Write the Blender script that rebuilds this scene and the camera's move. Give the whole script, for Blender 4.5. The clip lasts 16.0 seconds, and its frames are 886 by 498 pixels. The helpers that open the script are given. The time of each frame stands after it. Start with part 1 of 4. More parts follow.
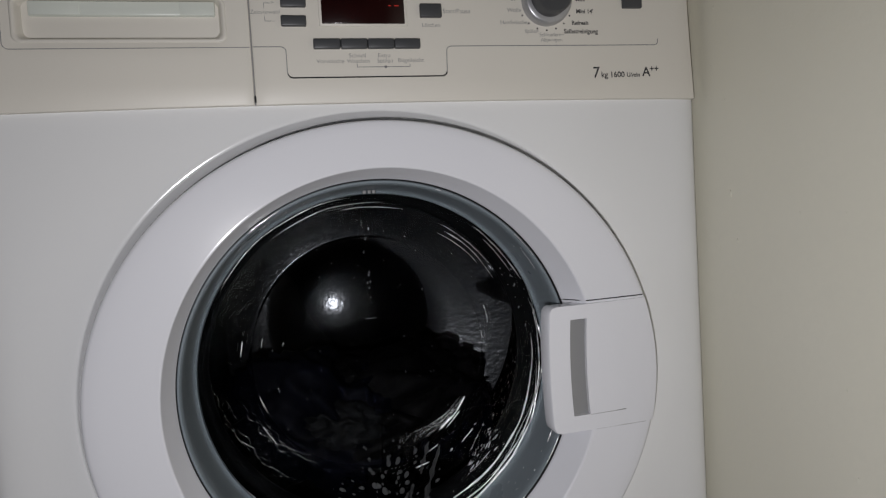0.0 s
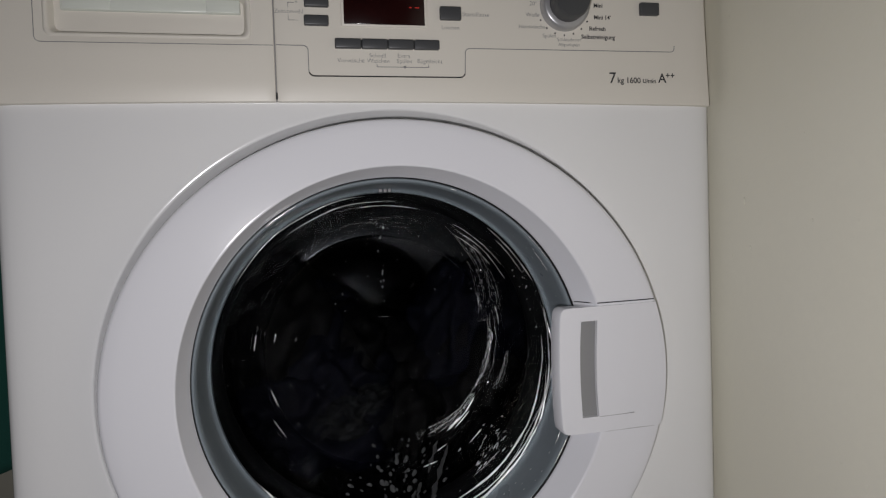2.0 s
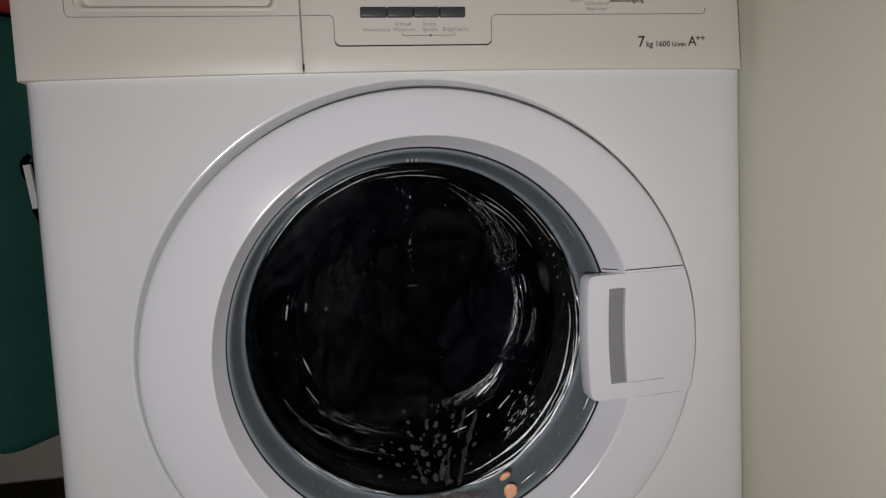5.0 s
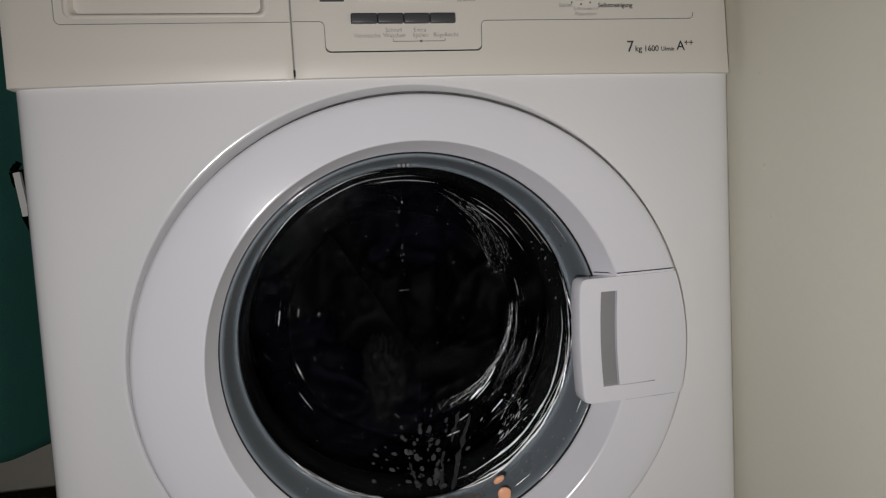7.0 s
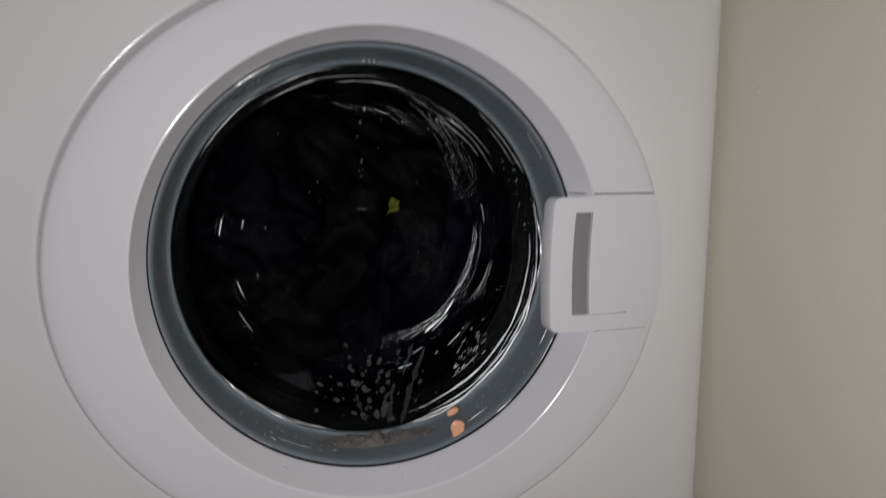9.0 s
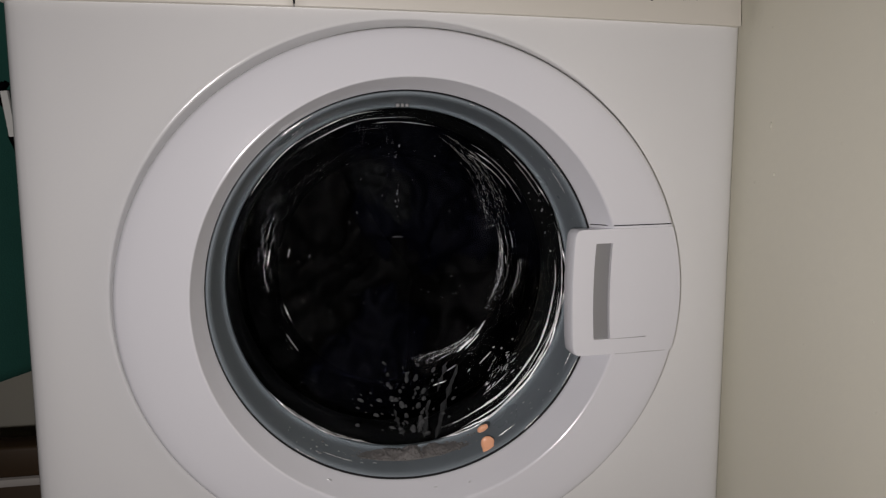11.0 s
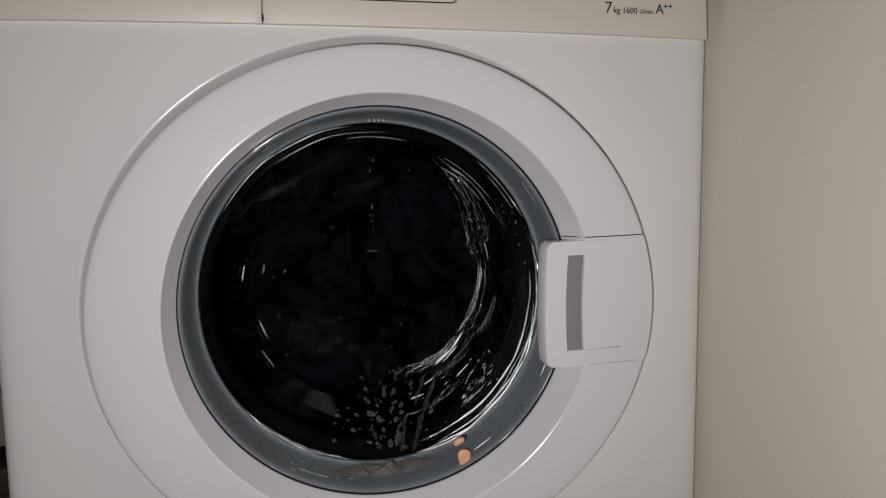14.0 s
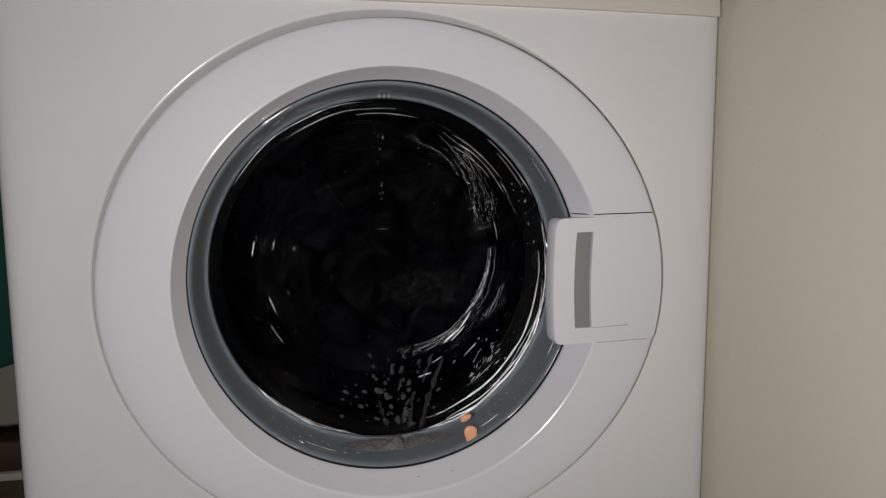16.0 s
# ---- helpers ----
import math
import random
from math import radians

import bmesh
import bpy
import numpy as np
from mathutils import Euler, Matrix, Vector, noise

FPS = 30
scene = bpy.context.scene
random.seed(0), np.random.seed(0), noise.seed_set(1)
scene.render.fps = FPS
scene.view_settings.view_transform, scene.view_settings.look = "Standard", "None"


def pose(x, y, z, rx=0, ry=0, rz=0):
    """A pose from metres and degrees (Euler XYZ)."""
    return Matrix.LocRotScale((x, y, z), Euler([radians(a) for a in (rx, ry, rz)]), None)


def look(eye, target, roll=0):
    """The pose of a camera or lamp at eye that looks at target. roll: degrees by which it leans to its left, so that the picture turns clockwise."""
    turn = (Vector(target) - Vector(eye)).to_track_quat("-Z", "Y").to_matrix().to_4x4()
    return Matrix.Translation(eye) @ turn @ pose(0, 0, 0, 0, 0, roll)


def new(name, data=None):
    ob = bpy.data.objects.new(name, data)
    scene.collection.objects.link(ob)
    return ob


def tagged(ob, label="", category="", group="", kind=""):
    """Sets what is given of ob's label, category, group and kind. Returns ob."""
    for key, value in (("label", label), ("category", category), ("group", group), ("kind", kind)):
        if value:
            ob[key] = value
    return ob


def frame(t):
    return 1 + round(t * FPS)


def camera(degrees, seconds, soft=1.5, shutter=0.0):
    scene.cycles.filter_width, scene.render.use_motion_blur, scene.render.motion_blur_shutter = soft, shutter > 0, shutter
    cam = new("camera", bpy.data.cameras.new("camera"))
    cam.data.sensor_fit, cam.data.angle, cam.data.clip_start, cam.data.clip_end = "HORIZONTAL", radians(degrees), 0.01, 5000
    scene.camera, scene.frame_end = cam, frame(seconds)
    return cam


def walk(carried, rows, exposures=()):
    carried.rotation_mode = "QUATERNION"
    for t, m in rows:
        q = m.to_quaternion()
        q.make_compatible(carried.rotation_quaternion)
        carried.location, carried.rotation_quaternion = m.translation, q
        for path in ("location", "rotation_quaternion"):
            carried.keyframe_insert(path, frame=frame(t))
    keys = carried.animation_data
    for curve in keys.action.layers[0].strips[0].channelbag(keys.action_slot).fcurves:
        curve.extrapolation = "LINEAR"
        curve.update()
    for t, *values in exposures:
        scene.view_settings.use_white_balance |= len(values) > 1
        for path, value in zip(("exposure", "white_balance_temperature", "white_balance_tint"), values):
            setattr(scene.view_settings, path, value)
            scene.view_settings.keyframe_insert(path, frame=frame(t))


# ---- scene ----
LENS = 66.08
# seconds, x, y, z, yaw to the left, pitch up, lean
PATH = [
    (0, -0.0671, -0.5585, 0.6112, -12.44, -3.10, -3.34),
    (0.5, -0.0651, -0.5577, 0.6090, -12.49, -3.26, -3.62),
    (1, -0.0663, -0.5596, 0.6031, -12.31, -2.32, -2.97),
    (1.5, -0.0664, -0.5610, 0.5977, -11.71, -1.96, -2.24),
    (2, -0.0698, -0.5657, 0.6012, -11.41, -2.12, -1.88),
    (2.5, -0.0691, -0.5650, 0.6020, -11.46, -2.47, -3.43),
    (3, -0.0702, -0.5674, 0.6010, -10.52, -2.66, -3.61),
    (3.5, -0.0732, -0.5637, 0.6178, -10.20, -5.87, -3.87),
    (3.7, -0.0727, -0.5648, 0.6046, -9.81, -6.11, -2.99),
    (5.8, -0.0752, -0.5684, 0.6019, -9.29, -4.04, -2.73),
    (6, -0.0750, -0.5683, 0.6045, -9.55, -4.45, -3.07),
    (6.5, -0.0788, -0.5678, 0.6013, -10.06, -4.46, -2.82),
    (7, -0.0749, -0.5698, 0.6034, -10.06, -4.46, -3.06),
    (7.5, -0.0813, -0.5543, 0.6021, -11.59, -6.16, -1.82),
    (7.8, -0.0658, -0.5482, 0.5812, -10.03, -7.50, -0.85),
    (8, -0.0605, -0.5197, 0.5505, -10.97, -8.48, -0.62),
    (8.1, -0.0681, -0.4998, 0.5414, -12.33, -10.86, -0.74),
    (8.2, -0.0625, -0.4672, 0.5279, -11.72, -12.37, -1.58),
    (8.5, -0.0629, -0.4259, 0.5130, -12.32, -13.16, 1.37),
    (8.8, -0.0686, -0.5004, 0.5294, -11.84, -7.05, -1.01),
    (9, -0.0728, -0.5204, 0.5457, -13.82, -6.57, 0.81),
    (9.1, -0.0626, -0.5354, 0.5608, -12.65, -6.31, 0.55),
    (9.2, -0.0703, -0.5454, 0.5606, -12.22, -4.25, 2.61),
    (11.3, -0.0714, -0.5693, 0.5789, -9.14, -7.16, -1.24),
    (11.5, -0.0638, -0.5747, 0.5792, -8.15, -7.35, -1.40),
    (12, -0.0715, -0.5700, 0.5892, -9.13, -8.26, -1.54),
    (12.5, -0.0604, -0.5680, 0.5745, -9.63, -6.70, -1.26),
    (13, -0.0684, -0.5642, 0.5955, -11.77, -8.07, -1.42),
    (13.5, -0.0642, -0.5682, 0.5953, -11.52, -7.29, -1.14),
    (14, -0.0593, -0.5657, 0.5812, -11.29, -5.95, -0.85),
    (14.5, -0.0689, -0.5651, 0.5906, -11.56, -7.38, -1.19),
    (15, -0.0680, -0.5597, 0.5737, -10.86, -7.64, -0.47),
    (15.5, -0.0570, -0.5681, 0.5757, -10.60, -7.36, -1.39),
    (16, -0.0564, -0.5683, 0.5653, -10.22, -6.41, -0.36),
]


def stand(x, y, z, yaw, pitch, lean):
    """A camera pose from its place and its yaw, pitch and lean in degrees."""
    return pose(x, y, z, 0, 0, yaw) @ pose(0, 0, 0, 90 + pitch, 0, 0) @ pose(0, 0, 0, 0, 0, lean)


cam = camera(LENS, 16.0, soft=1.25, shutter=0.4)
EXPOSURES = [(0, -0.06, 6300, 9), (2.5, -0.06, 6410, 10), (6.0, -0.06, 6500, 10), (7.8, -0.04, 6520, 10), (8.3, 0.20, 6180, 8), (8.6, 0.20, 6180, 8), (9.0, -0.14, 6480, 10), (9.4, -0.07, 6530, 10), (11.0, -0.05, 6670, 12), (16, -0.06, 6630, 11)]
walk(cam, [(t, stand(*row)) for t, *row in PATH], exposures=EXPOSURES)

# ---- light ----
world = bpy.data.worlds.new("night")
scene.world = world
world.use_nodes = True
world.node_tree.nodes["Background"].inputs[0].default_value = (0.9, 0.85, 0.75, 1)
world.node_tree.nodes["Background"].inputs[1].default_value = 0.003


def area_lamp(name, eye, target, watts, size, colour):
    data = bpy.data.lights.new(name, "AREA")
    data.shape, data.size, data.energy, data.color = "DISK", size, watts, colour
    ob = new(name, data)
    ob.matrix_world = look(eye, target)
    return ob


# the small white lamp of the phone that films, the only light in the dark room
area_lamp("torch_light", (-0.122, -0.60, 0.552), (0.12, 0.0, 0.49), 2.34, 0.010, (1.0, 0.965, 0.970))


# ---- materials ----
def material(name, colour, rough=0.5, metal=0.0, grain=0.0, grain_size=200.0, stain=0.0, stain_size=6.0, bump=0.0, coat=0.0, tone=(1, 1, 1), shine=0.5):
    """A surface with fine grain, broad stains of another tone, and relief."""
    m = bpy.data.materials.new(name)
    m.use_nodes = True
    n, link = m.node_tree.nodes, m.node_tree.links.new
    b = n["Principled BSDF"]
    b.inputs["Roughness"].default_value, b.inputs["Metallic"].default_value = rough, metal
    b.inputs["Specular IOR Level"].default_value = shine
    b.inputs["Coat Weight"].default_value = coat
    at = n.new("ShaderNodeTexCoord")
    fine, broad = n.new("ShaderNodeTexNoise"), n.new("ShaderNodeTexNoise")
    for node, size, detail in ((fine, grain_size, 3), (broad, stain_size, 4)):
        node.inputs["Scale"].default_value, node.inputs["Detail"].default_value = size, detail
        link(at.outputs["Object"], node.inputs["Vector"])
    ramp = n.new("ShaderNodeValToRGB")
    ramp.color_ramp.elements[0].position, ramp.color_ramp.elements[1].position = 0.35, 0.7
    link(broad.outputs["Fac"], ramp.inputs["Fac"])
    mix = n.new("ShaderNodeMix")
    mix.data_type = "RGBA"
    mix.inputs["A"].default_value = (*colour, 1)
    mix.inputs["B"].default_value = (*[c * (1 - stain) * k for c, k in zip(colour, tone)], 1)
    link(ramp.outputs["Color"], mix.inputs["Factor"])
    speck = n.new("ShaderNodeMix")
    speck.data_type = "RGBA"
    speck.inputs["B"].default_value = (*[c * (1 - grain) for c in colour], 1)
    link(mix.outputs["Result"], speck.inputs["A"])
    link(fine.outputs["Fac"], speck.inputs["Factor"])
    link(speck.outputs["Result"], b.inputs["Base Color"])
    wear = n.new("ShaderNodeMapRange")
    wear.inputs["To Min"].default_value, wear.inputs["To Max"].default_value = rough * 0.85, min(1, rough * 1.2)
    link(broad.outputs["Fac"], wear.inputs["Value"])
    link(wear.outputs["Result"], b.inputs["Roughness"])
    if bump:
        rel = n.new("ShaderNodeBump")
        rel.inputs["Strength"].default_value, rel.inputs["Distance"].default_value = bump, 0.001
        link(fine.outputs["Fac"], rel.inputs["Height"])
        link(rel.outputs["Normal"], b.inputs["Normal"])
    return m


def glassy(name, colour, rough=0.0, ior=1.5):
    m = bpy.data.materials.new(name)
    m.use_nodes = True
    b = m.node_tree.nodes["Principled BSDF"]
    b.inputs["Base Color"].default_value = (*colour, 1)
    b.inputs["Roughness"].default_value, b.inputs["IOR"].default_value = rough, ior
    b.inputs["Transmission Weight"].default_value = 1.0
    return m


def glow(name, colour, strength):
    m = bpy.data.materials.new(name)
    m.use_nodes = True
    b = m.node_tree.nodes["Principled BSDF"]
    b.inputs["Base Color"].default_value = (*colour, 1)
    b.inputs["Emission Color"].default_value = (*colour, 1)
    b.inputs["Emission Strength"].default_value = strength
    return m


ENAMEL = material("white_enamel", (0.798, 0.80, 0.802), 0.12, grain=0.03, grain_size=350, stain=0.04, stain_size=5, bump=0.02, tone=(1, 0.995, 0.98))
PANEL = material("aged_panel_plastic", (0.72, 0.686, 0.615), 0.42, grain=0.04, grain_size=600, stain=0.05, stain_size=8, bump=0.04)
DOOR = material("white_door_plastic", (0.750, 0.752, 0.790), 0.12, grain=0.03, grain_size=500, stain=0.03, stain_size=7, bump=0.02)
RUBBER = material("grey_rubber", (0.215, 0.250, 0.275), 0.28, grain=0.12, grain_size=140, stain=0.25, stain_size=18, bump=0.06)
DARK = material("dark_gap", (0.012, 0.012, 0.014), 0.7, grain=0.2)
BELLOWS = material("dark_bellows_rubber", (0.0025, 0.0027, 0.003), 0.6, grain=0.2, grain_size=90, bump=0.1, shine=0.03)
GREY = material("grey_button_plastic", (0.062, 0.064, 0.068), 0.38, grain=0.1, grain_size=500, stain=0.1, bump=0.04)
GRIP = material("grey_grip_plastic", (0.25, 0.25, 0.253), 0.5, grain=0.05, grain_size=400, stain=0.08, stain_size=20)
SILVER = material("silver_dial_plastic", (0.42, 0.42, 0.43), 0.35, metal=0.5, grain=0.05, grain_size=500)
INK = material("grey_print", (0.22, 0.22, 0.225), 0.6, grain=0.1)
BLACK_INK = material("black_print", (0.03, 0.03, 0.032), 0.6, grain=0.1)
FLAP = material("pale_green_flap", (0.68, 0.71, 0.65), 0.25, grain=0.03, stain=0.05, stain_size=15)
# Drum steel far darker than stainless, the dim interior put into its colour.
STEEL = material("darkened_wet_drum_steel", (0.10, 0.10, 0.105), 0.19, metal=1.0, grain=0.25, grain_size=110, stain=0.3, stain_size=14, bump=0.38)
BACK_STEEL = material("darkened_back_steel", (0.058, 0.060, 0.065), 0.16, metal=1.0, grain=0.2, grain_size=160, stain=0.4, stain_size=16, bump=0.3)
RIM_STEEL = material("glint_rim_steel", (0.5, 0.5, 0.51), 0.25, metal=1.0, grain=0.2, grain_size=200)
HOLE = material("drum_hole", (0.004, 0.004, 0.004), 0.9)
GLASS = glassy("door_glass", (0.96, 0.985, 0.98))
SCREEN = material("dark_red_screen", (0.018, 0.003, 0.003), 0.18, grain=0.3, grain_size=90, stain=0.4, stain_size=40)
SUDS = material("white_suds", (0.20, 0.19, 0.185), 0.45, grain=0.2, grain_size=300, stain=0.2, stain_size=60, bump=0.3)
# Pale metals: water beads, and glints built as shapes on drum and glass.
GLEAM = material("bead_and_glint_film", (0.90, 0.91, 0.92), 0.33, metal=1.0, grain=0.2, grain_size=400, stain=0.3, stain_size=80, bump=0.3)
GLINT = material("wet_gleam", (0.7, 0.71, 0.72), 0.22, metal=1.0, grain=0.2, grain_size=400, stain=0.3, stain_size=80, bump=0.3)
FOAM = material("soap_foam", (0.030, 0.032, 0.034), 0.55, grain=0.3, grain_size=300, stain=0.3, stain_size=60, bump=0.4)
WALL = material("cream_wall_paint", (0.765, 0.740, 0.630), 0.48, grain=0.05, grain_size=140, stain=0.06, stain_size=3, bump=0.25, tone=(1, 0.99, 0.95))
CEILING = material("white_ceiling_paint", (0.75, 0.73, 0.68), 0.8, grain=0.04, stain=0.04)
FLOOR = material("brown_floor", (0.10, 0.07, 0.05), 0.5, grain=0.3, grain_size=60, stain=0.4, stain_size=5)
WOOD = material("dark_brown_wood", (0.072, 0.043, 0.020), 0.55, grain=0.35, grain_size=45, stain=0.4, stain_size=8, bump=0.2)
PALE_EDGE = material("pale_edge_strip", (0.55, 0.52, 0.48), 0.5, grain=0.1, stain=0.2, stain_size=20)
GREEN = material("dark_green_cotton", (0.004, 0.074, 0.055), 0.9, grain=0.35, grain_size=700, stain=0.35, stain_size=9, bump=0.5)
RED = material("red_cotton", (0.30, 0.02, 0.015), 0.9, grain=0.3, grain_size=600, stain=0.3, bump=0.4)
CHARCOAL = material("charcoal_cotton", (0.03, 0.03, 0.032), 0.9, grain=0.5, grain_size=90, stain=0.4, stain_size=30, bump=0.4)
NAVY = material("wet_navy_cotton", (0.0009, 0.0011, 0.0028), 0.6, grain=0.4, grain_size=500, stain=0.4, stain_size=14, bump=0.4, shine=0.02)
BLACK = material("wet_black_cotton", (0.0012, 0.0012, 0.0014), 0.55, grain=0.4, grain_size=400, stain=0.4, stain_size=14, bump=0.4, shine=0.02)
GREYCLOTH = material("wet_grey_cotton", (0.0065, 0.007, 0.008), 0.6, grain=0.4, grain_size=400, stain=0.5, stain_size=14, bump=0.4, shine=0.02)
BLUE = material("wet_blue_cotton", (0.006, 0.035, 0.19), 0.6, grain=0.3, grain_size=400, stain=0.3, bump=0.3, shine=0.02)
YELLOW = material("wet_lime_cotton", (0.085, 0.092, 0.012), 0.6, grain=0.3, grain_size=400, stain=0.3, bump=0.3, shine=0.02)
WHITE = material("white_cotton_tape", (0.6, 0.6, 0.57), 0.8, grain=0.1, grain_size=500)
ORANGE = material("orange_reflection", (1.0, 0.50, 0.30), 0.3, grain=0.1, stain=0.1)


# ---- helpers for building ----
ZC = 0.464            # height of the door's centre


def part(name, bm, mat, parent=None, label="", smooth=True):
    bmesh.ops.recalc_face_normals(bm, faces=bm.faces)
    data = bpy.data.meshes.new(name)
    bm.to_mesh(data)
    bm.free()
    data.materials.append(mat)
    if smooth:
        data.shade_smooth()
    ob = new(name, data)
    ob.parent = parent
    if label:
        ob["label"] = label
    return ob


def sharp(ob, degrees=35):
    """Smooth shading with the sharper edges kept."""
    ob.data.set_sharp_from_angle(angle=radians(degrees))
    return ob


def lathe(bm, profile, n=128, ax=1.0, bz=1.0, cx=0.0, cz=ZC, closed=False):
    """Revolve (radius, y) pairs about the axis along y."""
    rings = []
    for r, y in profile:
        if r < 1e-6:
            rings.append([bm.verts.new((cx, y, cz))])
        else:
            rings.append([bm.verts.new((cx + ax * r * math.cos(a), y, cz + bz * r * math.sin(a))) for a in (2 * math.pi * k / n for k in range(n))])
    pairs = list(zip(rings, rings[1:]))
    if closed:
        pairs.append((rings[-1], rings[0]))
    for a, b in pairs:
        if len(a) == len(b) == 1:
            continue
        for k in range(n):
            k2 = (k + 1) % n
            if len(a) == 1:
                bm.faces.new((a[0], b[k], b[k2]))
            elif len(b) == 1:
                bm.faces.new((a[k], b[0], a[k2]))
            else:
                bm.faces.new((a[k], b[k], b[k2], a[k2]))
    return bm


def box(bm, x0, x1, y0, y1, z0, z1, bevel=0.0, segments=2):
    made = bmesh.ops.create_cube(bm, size=1, matrix=Matrix.LocRotScale(((x0 + x1) / 2, (y0 + y1) / 2, (z0 + z1) / 2), None, (x1 - x0, y1 - y0, z1 - z0)))["verts"]
    if bevel:
        edges = list({e for v in made for e in v.link_edges})
        bmesh.ops.bevel(bm, geom=edges, offset=bevel, segments=segments, affect="EDGES", profile=0.5)
    return bm


def bar(bm, a, b, width, y0, y1):
    """A thin flat strip between two points of the front plane."""
    (xa, za), (xb, zb) = a, b
    d = Vector((xb - xa, zb - za)).normalized() * width / 2
    s = [(xa - d.y, za + d.x), (xb - d.y, zb + d.x), (xb + d.y, zb - d.x), (xa + d.y, za - d.x)]
    f = [bm.verts.new((x, y0, z)) for x, z in s]
    k = [bm.verts.new((x, y1, z)) for x, z in s]
    bm.faces.new(f)
    bm.faces.new(k[::-1])
    for i in range(4):
        bm.faces.new((f[i], k[i], k[(i + 1) % 4], f[(i + 1) % 4]))
    return bm


def lettering(name, words, x, y, z, size, mat, parent, align="CENTER", thick=0.0):
    """Printed words that face the front, with their middle or start at x, on the base line z."""
    data = bpy.data.curves.new(name, "FONT")
    data.body, data.size, data.align_x, data.extrude, data.offset = words, size, align, 0.00008, thick
    tmp = new(name, data)
    mesh = bpy.data.meshes.new_from_object(tmp.evaluated_get(bpy.context.evaluated_depsgraph_get()))
    bpy.data.objects.remove(tmp)
    bpy.data.curves.remove(data)
    mesh.materials.clear()
    mesh.materials.append(mat)
    mesh.transform(pose(x, y, z, 90, 0, 0))
    ob = new(name, mesh)
    ob.parent = parent
    return ob


# ---- the setting ----
def slab(name, x0, x1, y0, y1, z0, z1, mat):
    return tagged(part(name, box(bmesh.new(), x0, x1, y0, y1, z0, z1), mat, smooth=False), kind="structure")


slab("floor", -2.7, 0.45, -3.4, 0.9, -0.1, 0.0, FLOOR)
slab("ceiling", -2.7, 0.45, -3.4, 0.9, 2.4, 2.5, CEILING)
slab("wall_east", 0.3045, 0.45, -3.4, 0.75, 0.0, 2.4, WALL)
slab("wall_north", -2.7, 0.45, 0.75, 0.9, 0.0, 2.4, WALL)
slab("wall_west", -2.7, -2.6, -3.4, 0.75, 0.0, 2.4, WALL)
# Unseen wall behind the camera, made dark so that the glass reflects little.
slab("wall_south", -2.6, 0.3045, -3.4, -3.3, 0.0, 2.4, WOOD)


def wall_nubs():
    """Small drips and grains of paint that stand out on the wall."""
    bm, rnd = bmesh.new(), random.Random(4)
    spots = [(-0.0378, 0.6125, 0.0013, 3.0), (-0.045, 0.572, 0.0010, 2.5)]
    spots += [(rnd.uniform(-0.17, -0.005), rnd.uniform(0.25, 0.8), rnd.uniform(0.0003, 0.0007), rnd.uniform(1, 3)) for _ in range(26)]
    for y, z, r, tall in spots:
        m = Matrix.LocRotScale((0.3045, y, z), None, (r * 0.7, r, r * tall))
        bmesh.ops.create_icosphere(bm, subdivisions=1, radius=1, matrix=m)
    return tagged(part("paint_nubs", bm, WALL), "small cream drips of paint on the smooth wall", "paint drip", kind="stuff")


wall_nubs()


# ---- the washing machine ----
X0, X1, ZLOW, ZTOP = -0.2982, 0.3005, 0.10, 0.726
machine = tagged(new("washing_machine"), "white front-loading washing machine with a round glass door, running", "washing machine")


def cabinet():
    """The enamelled case: its front plate with a round dished opening, rolled edges and sides."""
    bm = bmesh.new()
    cut = 0.005

    def rim(a, inset):
        c, s = math.cos(a), math.sin(a)
        best = 9.0
        for nx, nz, d in ((1, 0, X1 - inset), (-1, 0, -X0 - inset), (0, 1, ZTOP - ZC - 0.4 * inset), (0, -1, ZC - ZLOW - inset)):
            v = nx * c + nz * s
            if v > 1e-6:
                best = min(best, d / v)
        return best * c, ZC + best * s

    corners = [math.atan2(z - ZC, x) for x in (X0, X1) for z in (ZLOW, ZTOP)]
    angles = sorted({round(2 * math.pi * k / 160 - math.pi, 6) for k in range(160)} | {round(c + d, 6) for c in corners for d in (-0.012, 0, 0.012)})
    rings = []
    for r, y in ((0.1780, 0.060), (0.1800, 0.056), (0.205, 0.055), (0.2372, 0.055), (0.2373, 0.0150), (0.2378, 0.0112), (0.2426, 0.0032), (0.2430, 0.0018), (0.2435, 0.0008), (0.2443, 0.0002), (0.2450, 0.0), (0.2475, 0.0)):
        rings.append([bm.verts.new((0.0047 + 0.9844 * r * math.cos(a), y, 0.470 + 0.9316 * r * math.sin(a))) for a in angles])
    for inset, y in ((0.030, 0.0), (0.024, 0.0001), (0.017, 0.0006), (0.011, 0.0015), (0.006, 0.0030), (0.0025, 0.0054), (0.0006, 0.0086), (0.0, 0.0120), (0.0, 0.3), (0.0, 0.58)):
        row = []
        for a in angles:
            x, z = rim(a, inset)
            row.append(bm.verts.new((x, y, z)))
        rings.append(row)
    n = len(angles)
    for a, b in zip(rings, rings[1:]):
        for k in range(n):
            bm.faces.new((a[k], a[(k + 1) % n], b[(k + 1) % n], b[k]))
    bm.faces.new(rings[-1])
    return sharp(part("cabinet", bm, ENAMEL, machine, "white enamelled steel case"), 40)


cabinet()
part("plinth", box(bmesh.new(), -0.29, 0.29, 0.02, 0.55, 0.0, 0.10, 0.004), PANEL, machine)


def seam(x):
    return 0.7000 + 0.0028 * (1 - (x / 0.2975) ** 2)


